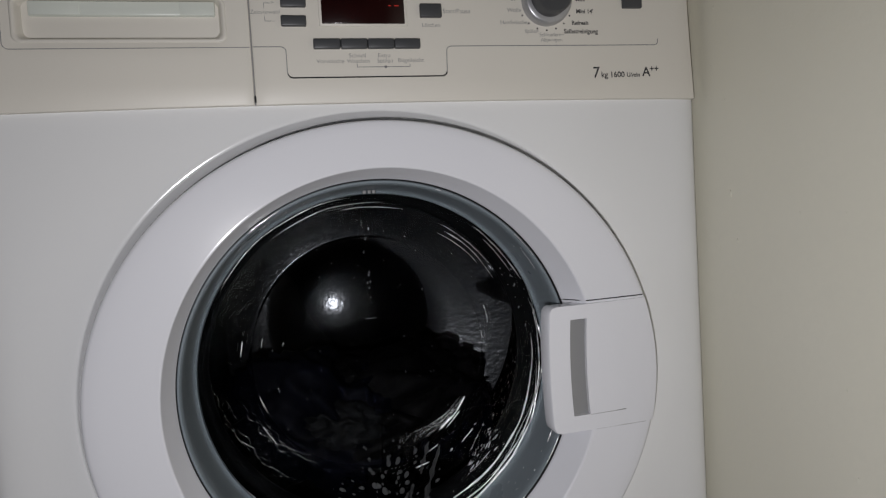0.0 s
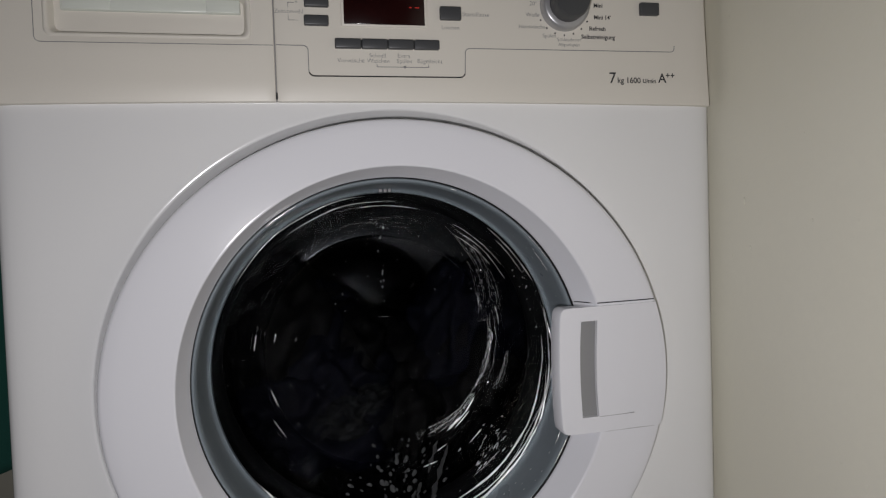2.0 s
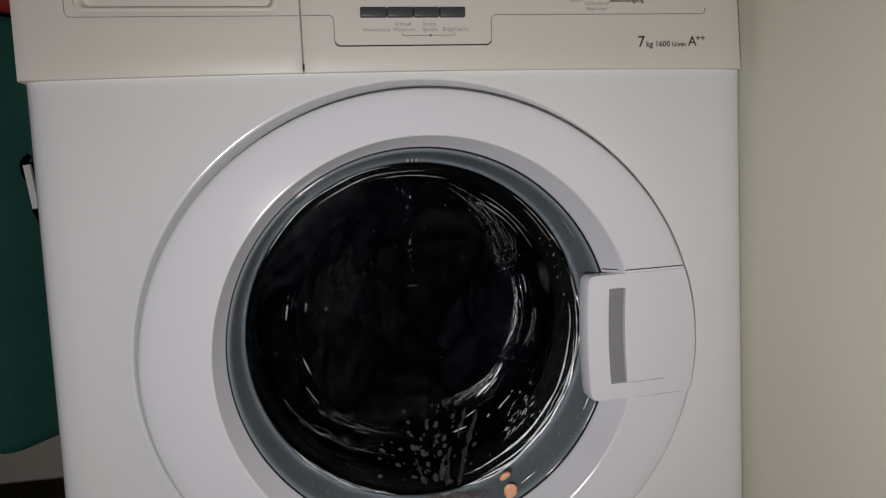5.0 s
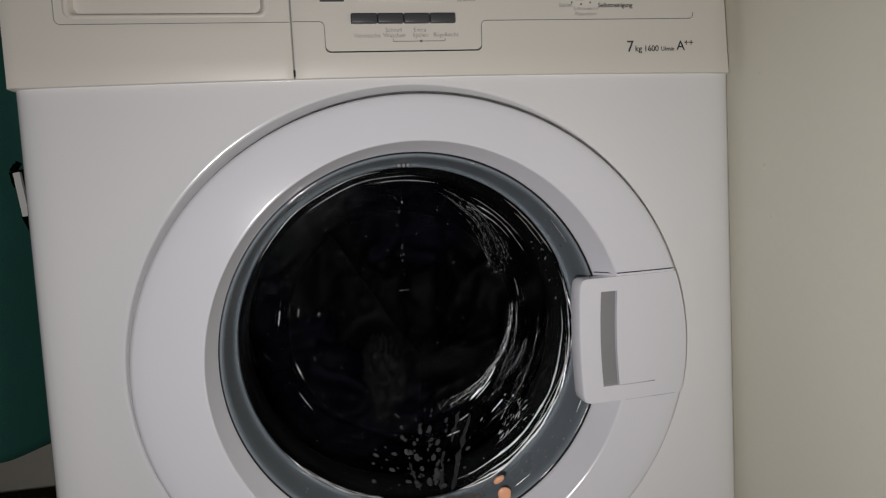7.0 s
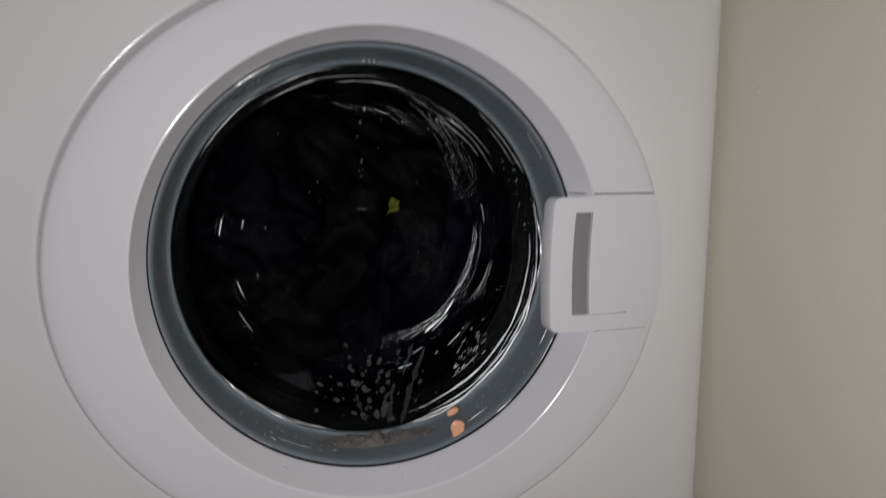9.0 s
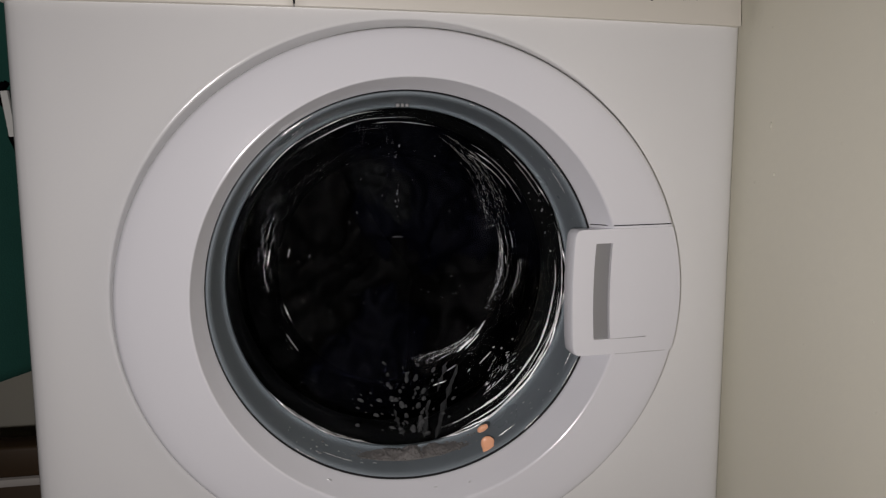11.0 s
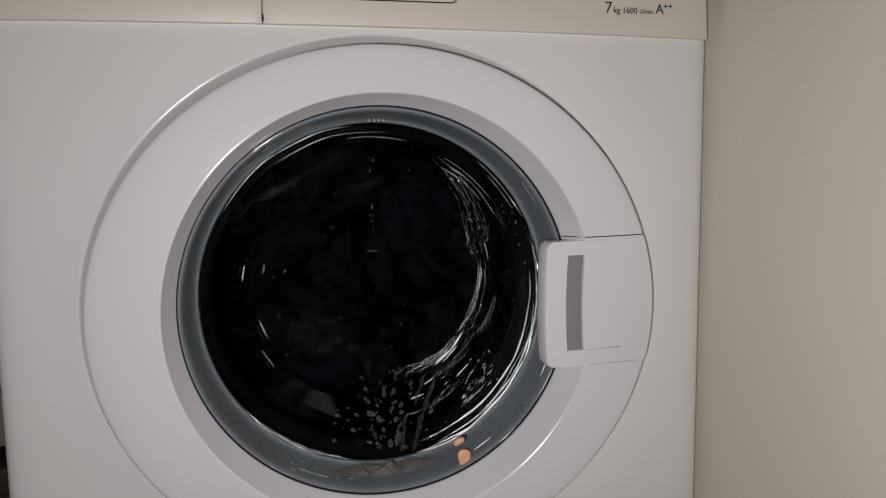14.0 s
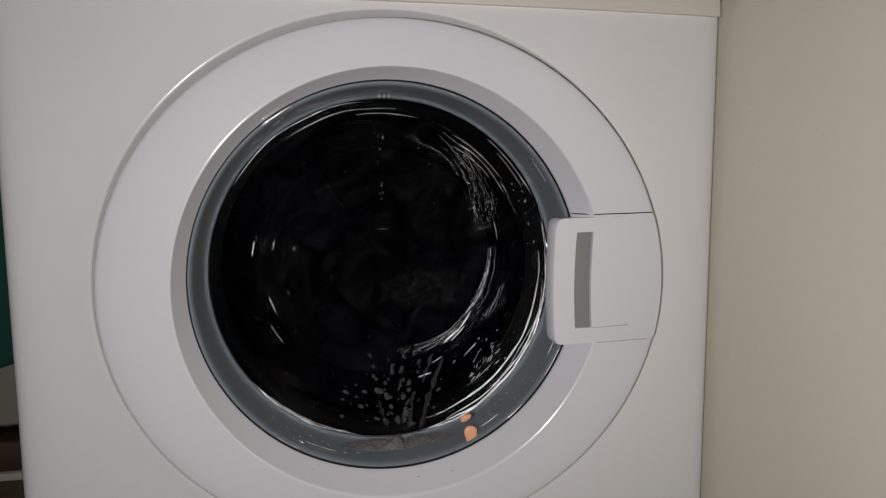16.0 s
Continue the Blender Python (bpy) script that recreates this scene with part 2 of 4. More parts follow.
def fascia(name, x0, x1, label, hole=None, slant=0.0):
    """A front plate of the control panel with a gently arched lower edge; hole: an opening left in it."""
    bm = bmesh.new()
    xs = [x0 + (x1 - x0) * k / 24 for k in range(25)]
    if hole:
        hx0, hx1, hz0, hz1 = hole
        xs = sorted([x for x in xs if min(abs(x - hx0), abs(x - hx1)) > 0.003] + [hx0, hx1])
    levels = [None, 0.72, 0.74, 0.76, 0.79, 0.82, 0.85] if not hole else [None, 0.72, 0.74, hz0, hz1, 0.82, 0.85]
    grid = []
    for x in xs:
        grid.append([bm.verts.new((x - slant * (x == xs[-1]) * ((z or 0.7) - 0.7), -0.0045, seam(x) if z is None else z)) for z in levels])
    gaps = []
    for i in range(len(xs) - 1):
        for j in range(len(levels) - 1):
            if hole and hx0 - 1e-6 <= xs[i] and xs[i + 1] <= hx1 + 1e-6 and j == 3:
                continue
            bm.faces.new((grid[i][j], grid[i + 1][j], grid[i + 1][j + 1], grid[i][j + 1]))
    edges = [e for e in bm.edges if e.is_boundary]
    made = bmesh.ops.extrude_edge_only(bm, edges=edges)["geom"]
    bmesh.ops.translate(bm, vec=(0, 0.03, 0), verts=[v for v in made if isinstance(v, bmesh.types.BMVert)])
    bmesh.ops.recalc_face_normals(bm, faces=bm.faces)
    bend = [e for e in bm.edges if len(e.link_faces) == 2 and e.calc_face_angle(0) > 1.0 and all(abs(v.co.y + 0.0045) < 1e-5 for v in e.verts)]
    bmesh.ops.bevel(bm, geom=bend, offset=0.0014, segments=2, affect="EDGES", profile=0.5)
    return sharp(part(name, bm, PANEL, machine, label), 40)


fascia("control_panel", -0.0871, 0.2948, "aged off-white plastic control panel", slant=0.045)
drawer = fascia("detergent_drawer", -0.2990, -0.0879, "off-white detergent drawer front with a recessed grip", hole=(-0.2530, -0.1070, 0.7530, 0.7845))
part("panel_top", box(bmesh.new(), -0.2955, 0.2978, 0.003, 0.58, 0.727, 0.85, 0.004), PANEL, machine)

Y = -0.0046  # the panel's face


def grip_pocket():
    """The hollow behind the drawer's front, with sloped cheeks and a rounded floor."""
    bm = bmesh.new()
    xa, xb, za, zb = -0.2530, -0.1070, 0.7530, 0.7845
    rings = []
    for inset, y, r in ((-0.0022, -0.0036, 0.0060), (-0.0020, -0.0048, 0.0058), (-0.0004, -0.0050, 0.0052), (0.0006, -0.0047, 0.0050), (0.0014, -0.0038, 0.0050), (0.0022, -0.0020, 0.0052), (0.0034, 0.0020, 0.0056), (0.0050, 0.0065, 0.0060), (0.0076, 0.0110, 0.0064), (0.0115, 0.0148, 0.0060), (0.0150, 0.0160, 0.0040)):
        x0, x1, z0, z1 = xa + inset, xb - inset, za + inset * 0.9, zb - inset * 0.25
        loop = []
        for cx, cz, a0 in ((x0 + r, z0 + r, 180), (x1 - r, z0 + r, 270), (x1 - r, z1 - r, 0), (x0 + r, z1 - r, 90)):
            loop += [bm.verts.new((cx + r * math.cos(radians(a0 + 15 * k)), y, cz + r * math.sin(radians(a0 + 15 * k)))) for k in range(7)]
        rings.append(loop)
    n = len(rings[0])
    for a, b in zip(rings, rings[1:]):
        for k in range(n):
            bm.faces.new((a[k], a[(k + 1) % n], b[(k + 1) % n], b[k]))
    bm.faces.new(rings[-1])
    return part("grip_recess", bm, PANEL, drawer, "shallow finger recess")


grip_pocket()
part("flap", box(bmesh.new(), -0.2440, -0.1130, -0.0006, 0.010, 0.7722, 0.7830, 0.0010), FLAP, drawer, "pale green plastic flap")
part("flap_insert", box(bmesh.new(), -0.1385, -0.1135, -0.0014, 0.0032, 0.7726, 0.7826, 0.0004), FLAP, drawer)
part("flap_insert", box(bmesh.new(), -0.2425, -0.2090, -0.0013, 0.0032, 0.7726, 0.7826, 0.0004), FLAP, drawer)


def groove(name, points, parent, width=0.0008, mat=INK):
    bm = bmesh.new()
    for a, b in zip(points, points[1:]):
        bar(bm, a, b, width, Y - 0.00025, Y + 0.0006)
    return part(name, bm, mat, parent, smooth=False)


def bend(cx, cz, r, a0, a1, n=6):
    return [(cx + r * math.cos(radians(a0 + (a1 - a0) * k / n)), cz + r * math.sin(radians(a0 + (a1 - a0) * k / n))) for k in range(n + 1)]


groove("groove", [(-0.0890, 0.7472), *bend(-0.257, 0.7512, 0.0045, 270, 180), (-0.2615, 0.83)], drawer, 0.0005)
groove("groove", [(-0.0610, 0.7260), *bend(-0.0570, 0.7278, 0.0045, 200, 270), *bend(0.0630, 0.7278, 0.0045, 270, 340)], machine, 0.0010, DARK)
groove("groove", [(-0.0862, 0.7475), *bend(-0.0655, 0.7435, 0.004, 90, 0), *bend(-0.0570, 0.7278, 0.0045, 180, 270), *bend(0.0630, 0.7278, 0.0045, 270, 360), *bend(0.0720, 0.7435, 0.004, 180, 90), (0.256, 0.7478), *bend(0.257, 0.7508, 0.003, 270, 360), (0.2602, 0.753)], machine, 0.0006)
part("drawer_gap", box(bmesh.new(), -0.0882, -0.0868, -0.0030, 0.02, 0.703, 0.85), GRIP, machine, smooth=False)
part("gap_notch", box(bmesh.new(), -0.0880, -0.0865, -0.0047, 0.0, 0.7046, 0.7098, 0.0003), DARK, machine, "small dark notch at the foot of the gap", smooth=False)


def push_button(x0, x1, z0, z1, y=-0.0080):
    return sharp(part("button", box(bmesh.new(), x0, x1, y, 0.0, z0, z1, 0.0011, 3), GREY, machine, "dark grey rubbery push button"), 50)


for k in range(4):
    push_button(-0.0402 + 0.02155 * k, -0.0402 + 0.02155 * (k + 1) - 0.0003, 0.7453, 0.7533)
push_button(-0.0640, -0.0445, 0.7630, 0.7712)
push_button(-0.0635, -0.0440, 0.7778, 0.7860)
push_button(0.0470, 0.0650, 0.7702, 0.7812)
push_button(0.2270, 0.2450, 0.7790, 0.7900)
bm = bmesh.new()
box(bm, -0.0345, 0.0365, -0.0056, 0.0, 0.7632, 0.8080, 0.0009)
display = part("display_frame", bm, PANEL, machine)
part("display", box(bmesh.new(), -0.0322, 0.0342, -0.0061, -0.002, 0.7652, 0.8060, 0.0005), SCREEN, display, "dark red glass display")
bm = bmesh.new()
for x, w in ((0.0215, 0.0020), (0.0262, 0.0035)):
    box(bm, x, x + w, -0.0063, -0.0060, 0.7790, 0.7800)
part("display_segments", bm, glow("dim_red_segments", (0.5, 0.02, 0.01), 0.015), display, "faint red segments", smooth=False)


def dial():
    """The programme selector: a silver collar with a dark turned knob."""
    cx, cz = 0.1565, 0.7850
    collar = part("dial_collar", lathe(bmesh.new(), [(0.0215, 0.0), (0.0215, -0.009), (0.0208, -0.0120), (0.0190, -0.0132), (0.0150, -0.0136), (0.0, -0.0136)], 64, cx=cx, cz=cz), SILVER, machine, "silver-grey programme dial")
    sharp(collar, 50)
    sharp(part("dial_knob", lathe(bmesh.new(), [(0.0160, -0.012), (0.0158, -0.0250), (0.0145, -0.0275), (0.0, -0.0282)], 48, cx=cx, cz=cz), GREY, collar, "dark grey knob"), 50)
    part("pointer", box(bmesh.new(), cx - 0.0006, cx + 0.0006, -0.0286, -0.0278, cz + 0.004, cz + 0.0140), WHITE, collar, smooth=False)
    for deg in range(-150, -29, 20):
        a = radians(deg)
        part("dial_dot", lathe(bmesh.new(), [(0.0008, Y), (0.0008, Y - 0.0002), (0.0, Y - 0.0002)], 10, cx=cx + 0.0246 * math.cos(a), cz=cz + 0.0246 * math.sin(a)), BLACK_INK, machine)


dial()
T = Y - 0.0001
for words, x, z, size, mat, align in (
    ("Zeitvorwahl", -0.0755, 0.7728, 0.0046, INK, "CENTER"), ("+", -0.0695, 0.7800, 0.0050, INK, "CENTER"), ("–", -0.0695, 0.7660, 0.0050, INK, "CENTER"),
    ("Start/Pause", 0.0664, 0.7742, 0.0052, INK, "LEFT"), ("Löschen", 0.0560, 0.7630, 0.0046, INK, "CENTER"),
    ("Vorwäsche", -0.0275, 0.7345, 0.0049, INK, "CENTER"), ("Schnell", -0.0058, 0.7388, 0.0049, INK, "CENTER"), ("Waschen", -0.0053, 0.7345, 0.0049, INK, "CENTER"),
    ("Extra", 0.0158, 0.7388, 0.0049, INK, "CENTER"), ("Spülen", 0.0163, 0.7345, 0.0049, INK, "CENTER"), ("Bügelleicht", 0.0375, 0.7347, 0.0049, INK, "CENTER"),
    ("Wolle", 0.1345, 0.7755, 0.0050, INK, "RIGHT"), ("20°", 0.1325, 0.7850, 0.0050, INK, "RIGHT"), ("Handwäsche", 0.1395, 0.7655, 0.0047, INK, "RIGHT"), ("Spülen", 0.1490, 0.7582, 0.0047, INK, "RIGHT"),
    ("Schleudern+", 0.1610, 0.7553, 0.0045, INK, "CENTER"), ("Abpumpen", 0.1605, 0.7510, 0.0045, INK, "CENTER"),
    ("Selbstreinigung", 0.1720, 0.7578, 0.0052, BLACK_INK, "LEFT"), ("Refresh", 0.1795, 0.7650, 0.0050, BLACK_INK, "LEFT"), ("Mini 14'", 0.1840, 0.7748, 0.0050, BLACK_INK, "LEFT"),
    ("Mini", 0.1840, 0.7850, 0.0050, BLACK_INK, "LEFT"),
    ("7", 0.1970, 0.7198, 0.0135, BLACK_INK, "LEFT"), ("kg 1600", 0.2048, 0.7200, 0.0070, BLACK_INK, "LEFT"), ("U/min", 0.2290, 0.7202, 0.0052, BLACK_INK, "LEFT"),
    ("A", 0.2440, 0.7205, 0.0118, BLACK_INK, "LEFT"), ("++", 0.2512, 0.7243, 0.0078, BLACK_INK, "LEFT"),
):
    lettering("lettering", words, x, T, z, size, mat, machine, align, 0.00008 if mat is BLACK_INK else -0.00006)
groove("option_bracket", [(-0.0065, 0.7335), (-0.0065, 0.7312), (0.0365, 0.7312), (0.0365, 0.7335)], machine, 0.0005)
part("option_dot", lathe(bmesh.new(), [(0.0011, Y), (0.0011, Y - 0.0004), (0.0, Y - 0.0004)], 12, cx=0.0165, cz=0.7312), INK, machine)
groove("timer_bracket", [(-0.0712, 0.7812), (-0.0760, 0.7812), (-0.0760, 0.7775)], machine, 0.0004)
groove("timer_bracket", [(-0.0760, 0.7710), (-0.0760, 0.7674), (-0.0712, 0.7674)], machine, 0.0004)


# ---- the door ----
PROFILE = [(0.1655, 0.0120), (0.1658, 0.0060), (0.1661, 0.0022), (0.1664, 0.0008), (0.1672, -0.0006), (0.1765, -0.0201), (0.1767, -0.0206), (0.1770, -0.0211), (0.1774, -0.0215), (0.1779, -0.0218), (0.1785, -0.02195), (0.1791, -0.0220), (0.1794, -0.0220), (0.1800, -0.0220), (0.1900, -0.0220), (0.2050, -0.0220),
           (0.2180, -0.0219), (0.2268, -0.0215), (0.2288, -0.0209), (0.2300, -0.0199), (0.2307, -0.0182), (0.2310, -0.0150), (0.2311, 0.0250)]
# the frame's outline at three nominal radii: centre x, centre z, width and height over the nominal radius
OUTLINE = ((0.1660, 0.1780, 0.2310), (0.0025, 0.0056, 0.0049), (0.4748, 0.4712, 0.4701), (1.003, 0.9975, 1.0074), (1.003, 1.0010, 0.9385))


def outline(r):
    """Centre and half axes of the door frame at nominal radius r."""
    cx, cz, sx, sz = (float(np.interp(r, OUTLINE[0], row)) for row in OUTLINE[1:])
    return cx, cz, sx, sz


def nominal(x, z):
    """The nominal radius of the door frame at a place on its front."""
    r = 0.2
    for _ in range(4):
        cx, cz, sx, sz = outline(r)
        r = math.hypot((x - cx) / sx, (z - cz) / sz)
    return r


def ring_y(r):
    return float(np.interp(r, [p[0] for p in PROFILE[:-1]], [p[1] for p in PROFILE[:-1]]))


def frame_lathe(profile, n=192):
    """Revolve (nominal radius, y) pairs along the door frame's own outline."""
    bm, last = bmesh.new(), None
    for r, y in profile:
        cx, cz, sx, sz = outline(r)
        loop = [bm.verts.new((cx + sx * r * math.cos(a), y, cz + sz * r * math.sin(a))) for a in (2 * math.pi * k / n for k in range(n))]
        if last:
            for k in range(n):
                bm.faces.new((last[k], loop[k], loop[(k + 1) % n], last[(k + 1) % n]))
        last = loop
    return bm


door_edge = [(0.2306, -0.0132), (0.2316, -0.0126), (0.2317, -0.0104), (0.2308, -0.0094)]
door = part("door_ring", frame_lathe(PROFILE), DOOR, machine, "white plastic porthole door frame")
part("edge_line", frame_lathe(door_edge), DARK, door, "thin black line round the door frame's edge")


def handle():
    """The grip plate on the door's edge, with a slot through it."""
    bm = bmesh.new()

    def left(z):
        s = (z - 0.472) / 0.054
        return 0.1373 + 0.0004 * (z - 0.418) / 0.108 - 0.0022 * (1 - s * s)

    def right(z):
        return 0.0049 + 0.2312 * math.sqrt(max(0.0, 1 - ((z + 0.004 - 0.4701) / 0.2155) ** 2))

    def slot(z):
        s = (z - 0.472) / 0.042
        return 0.1562 + 0.0004 * (z - 0.431) / 0.083 - 0.0016 * (1 - s * s)

    zs = [0.4180, 0.4190, 0.4215, 0.4260, 0.4315] + [0.4315 + 0.0825 * k / 8 for k in range(1, 9)] + [0.5185, 0.5225, 0.5250, 0.5260]
    rounding = {0: 0.0052, 1: 0.0022, 2: 0.0006, len(zs) - 1: 0.0052, len(zs) - 2: 0.0022, len(zs) - 3: 0.0006}
    grid = []
    for i, z in enumerate(zs):
        l = left(z) + rounding.get(i, 0)
        s0, s1, e = slot(z), slot(z) + 0.0148, right(z)
        xs = [l, l + 0.0012, (l + s0) / 2, s0, s1] + [s1 + (e - s1) * k / 6 for k in range(1, 7)]
        row = []
        for k, x in enumerate(xs):
            zz = z + (x - 0.14) * 0.018
            r = nominal(x, zz)
            y = ring_y(r) - 0.0020 if r > 0.2 else -0.0252
            if k == 0:
                y += 0.0016
            row.append(bm.verts.new((x, y, zz)))
        grid.append(row)
    for i in range(len(zs) - 1):
        for k in range(len(grid[0]) - 1):
            if k == 3 and 4 <= i < 12:
                continue
            bm.faces.new((grid[i][k], grid[i][k + 1], grid[i + 1][k + 1], grid[i + 1][k]))
    edges = [e for e in bm.edges if e.is_boundary]
    made = bmesh.ops.extrude_edge_only(bm, edges=edges)["geom"]
    for v in made:
        if isinstance(v, bmesh.types.BMVert):
            v.co.y += 0.016
    ob = sharp(part("handle", bm, DOOR, door, "white plastic grip plate with a long slot"), 40)
    bm = bmesh.new()
    bar(bm, (0.1628, 0.4290), (0.1630, 0.5180), 0.0210, -0.0214, -0.0120)
    part("slot_floor", bm, GRIP, ob, "grey slot", smooth=False)
    bm = bmesh.new()
    bar(bm, (0.1712, 0.4318), (0.2040, 0.4328), 0.0003, -0.0254, -0.0240)
    part("groove", bm, GRIP, ob, smooth=False)
    for a, b, width, mat in (((0.1560, 0.5287), (0.2262, 0.5300), 0.0009, DARK), ((0.1560, 0.4172), (0.2235, 0.4190), 0.0006, GRIP)):
        bm, n, last = bmesh.new(), 12, None
        for k in range(n + 1):
            x, z = a[0] + (b[0] - a[0]) * k / n, a[1] + (b[1] - a[1]) * k / n
            y = ring_y(nominal(x, z)) - 0.0005
            row = [bm.verts.new((x, yy, z + dz)) for yy, dz in ((y, -width / 2), (y, width / 2), (y + 0.004, width / 2), (y + 0.004, -width / 2))]
            if last:
                for q in range(4):
                    bm.faces.new((last[q], last[(q + 1) % 4], row[(q + 1) % 4], row[q]))
            last = row
        part("gap", bm, mat, ob, smooth=False)
    return ob


handle()
GZ, GX = 0.4750, 0.0020  # the glass's centre
sharp(part("inner_trim", lathe(bmesh.new(), [(0.1676, 0.0040), (0.1667, 0.0014), (0.1660, 0.0018), (0.1656, 0.008)], 160, cx=GX, cz=GZ), DARK, door, "thin black trim line"), 60)
sharp(part("glass_retainer", lathe(bmesh.new(), [(0.1660, 0.010), (0.1657, 0.0035), (0.1650, 0.0022), (0.1636, 0.0020), (0.1626, 0.0030), (0.1619, 0.0060), (0.1613, 0.0130), (0.1606, 0.0300), (0.1598, 0.0420), (0.1588, 0.0470), (0.1570, 0.0490), (0.1570, 0.0520)], 160, cx=GX, cz=GZ), RUBBER, door, "blue-grey rubber ring round the glass"), 40)
bm = bmesh.new()
for x, w in ((-0.0042, 0.0034), (0.0, 0.0030), (0.0040, 0.0032)):
    box(bm, GX + x - w / 2, GX + x + w / 2, 0.0420, 0.0460, GZ + 0.1560, GZ + 0.1592, 0.0006)
part("mould_mark", bm, GRIP, door, "small raised pale mark on the seal")
BOWL = [(0.1600, 0.0460), (0.1578, 0.0466), (0.1566, 0.0480), (0.1550, 0.0520), (0.1480, 0.0640), (0.1380, 0.0808), (0.1280, 0.0975), (0.1200, 0.1113), (0.1155, 0.1190), (0.1149, 0.1197), (0.1080, 0.1210), (0.0980, 0.1230),
        (0.0850, 0.1248), (0.0650, 0.1270), (0.0400, 0.1288), (0.0200, 0.1296), (0.0, 0.1298)]


def bowl_y(r):
    """Depth of the glass's near face at radius r."""
    return float(np.interp(r, [p[0] for p in BOWL[::-1]], [p[1] for p in BOWL[::-1]]))


def bowl():
    """The thick glass bowl that reaches into the drum."""
    inner = [(0.0, 0.1343), (0.0200, 0.1341), (0.0400, 0.1333), (0.0652, 0.1315), (0.0855, 0.1293), (0.0985, 0.1275), (0.1090, 0.1258), (0.1168, 0.1243), (0.1174, 0.1238), (0.1230, 0.1150), (0.1320, 0.0998), (0.1420, 0.0831), (0.1520, 0.0665), (0.1592, 0.0540), (0.1600, 0.0500)]
    ob = sharp(part("glass_bowl", lathe(bmesh.new(), BOWL + inner, 160, cx=GX, cz=GZ, closed=True), GLASS, door, "clear thick glass bowl"), 14)
    ob.visible_shadow = False
    return ob


bowl()
# Interior darkness is in the colour; bellows reach in to hide the drum lip.
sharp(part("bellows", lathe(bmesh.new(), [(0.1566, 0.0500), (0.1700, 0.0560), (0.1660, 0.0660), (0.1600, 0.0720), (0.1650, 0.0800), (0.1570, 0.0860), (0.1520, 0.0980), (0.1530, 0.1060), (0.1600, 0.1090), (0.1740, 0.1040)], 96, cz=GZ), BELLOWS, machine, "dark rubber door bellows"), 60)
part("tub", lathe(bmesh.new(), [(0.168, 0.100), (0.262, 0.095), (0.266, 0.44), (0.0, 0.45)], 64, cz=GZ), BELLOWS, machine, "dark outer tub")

# ---- the drum, which turns about its axis ----
DY = 0.265
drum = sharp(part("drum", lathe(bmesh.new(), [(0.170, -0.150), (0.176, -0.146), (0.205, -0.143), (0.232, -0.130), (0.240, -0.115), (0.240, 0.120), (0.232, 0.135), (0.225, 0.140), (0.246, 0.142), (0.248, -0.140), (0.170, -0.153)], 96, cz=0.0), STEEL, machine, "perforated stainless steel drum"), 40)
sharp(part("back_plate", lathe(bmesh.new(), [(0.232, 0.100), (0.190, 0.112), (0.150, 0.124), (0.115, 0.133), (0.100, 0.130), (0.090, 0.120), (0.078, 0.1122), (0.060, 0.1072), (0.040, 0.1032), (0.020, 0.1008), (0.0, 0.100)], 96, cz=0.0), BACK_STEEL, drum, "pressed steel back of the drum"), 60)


def lifter(a):
    """A hollow ridge along the drum wall that lifts the wash."""
    bm = bmesh.new()
    rows = []
    for y, s in ((-0.118, 0.5), (-0.105, 0.9), (-0.05, 1.0), (0.05, 1.0), (0.105, 0.9), (0.122, 0.5)):
        row = []
        for k in range(11):
            u = -1 + 0.2 * k
            h = 0.058 * s * (math.cos(u * math.pi / 2) ** 0.8 if abs(u) < 0.999 else 0.0)
            row.append(bm.verts.new((u * 0.036, y, -0.2395 + h)))
        rows.append(row)
    for p, q in zip(rows, rows[1:]):
        for k in range(10):
            bm.faces.new((p[k], p[k + 1], q[k + 1], q[k]))
    bmesh.ops.transform(bm, matrix=pose(0, 0, 0, 0, a, 0), verts=bm.verts)
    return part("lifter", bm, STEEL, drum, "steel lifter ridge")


for k in range(3):
    lifter(120 * k + 20)


def streaks(a, seed, count):
    """Pale metal strands for glints on the front of the drum beside a lifter."""
    bm, rnd = bmesh.new(), random.Random(seed)
    for s in range(count):
        r, a0, span = rnd.uniform(0.128, 0.172), rnd.uniform(-16, 6), rnd.uniform(18, 52)
        n, last = 60, None
        for k in range(n + 1):
            b = radians(a + a0 + span * k / n)
            q = r + 0.006 * noise.noise((s * 2.2, k * 0.12, seed)) + 0.0014 * noise.noise((s, k * 0.8, seed + 4))
            w = 0.0008 * max(0.02, 0.3 + 1.8 * noise.noise((s * 5.1, k * 0.7, seed + 2))) * min(1, 5 * (k + 0.1) / n, 5 * (n - k + 0.1) / n)
            c, out = Vector((q * math.cos(b), -0.108 + 0.3 * (q - 0.15), q * math.sin(b))), Vector((math.cos(b), 0, math.sin(b)))
            ring = [bm.verts.new(c + out * (w * math.cos(g)) + Vector((0, w * math.sin(g), 0))) for g in (math.pi * i / 2.5 for i in range(5))]
            if last:
                for i in range(5):
                    bm.faces.new((last[i], last[(i + 1) % 5], ring[(i + 1) % 5], ring[i]))
            last = ring
    return tagged(part("drum_glints", bm, GLINT, drum, "pale metal strands for the glints on the wet drum"), kind="stuff")


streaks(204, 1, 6)


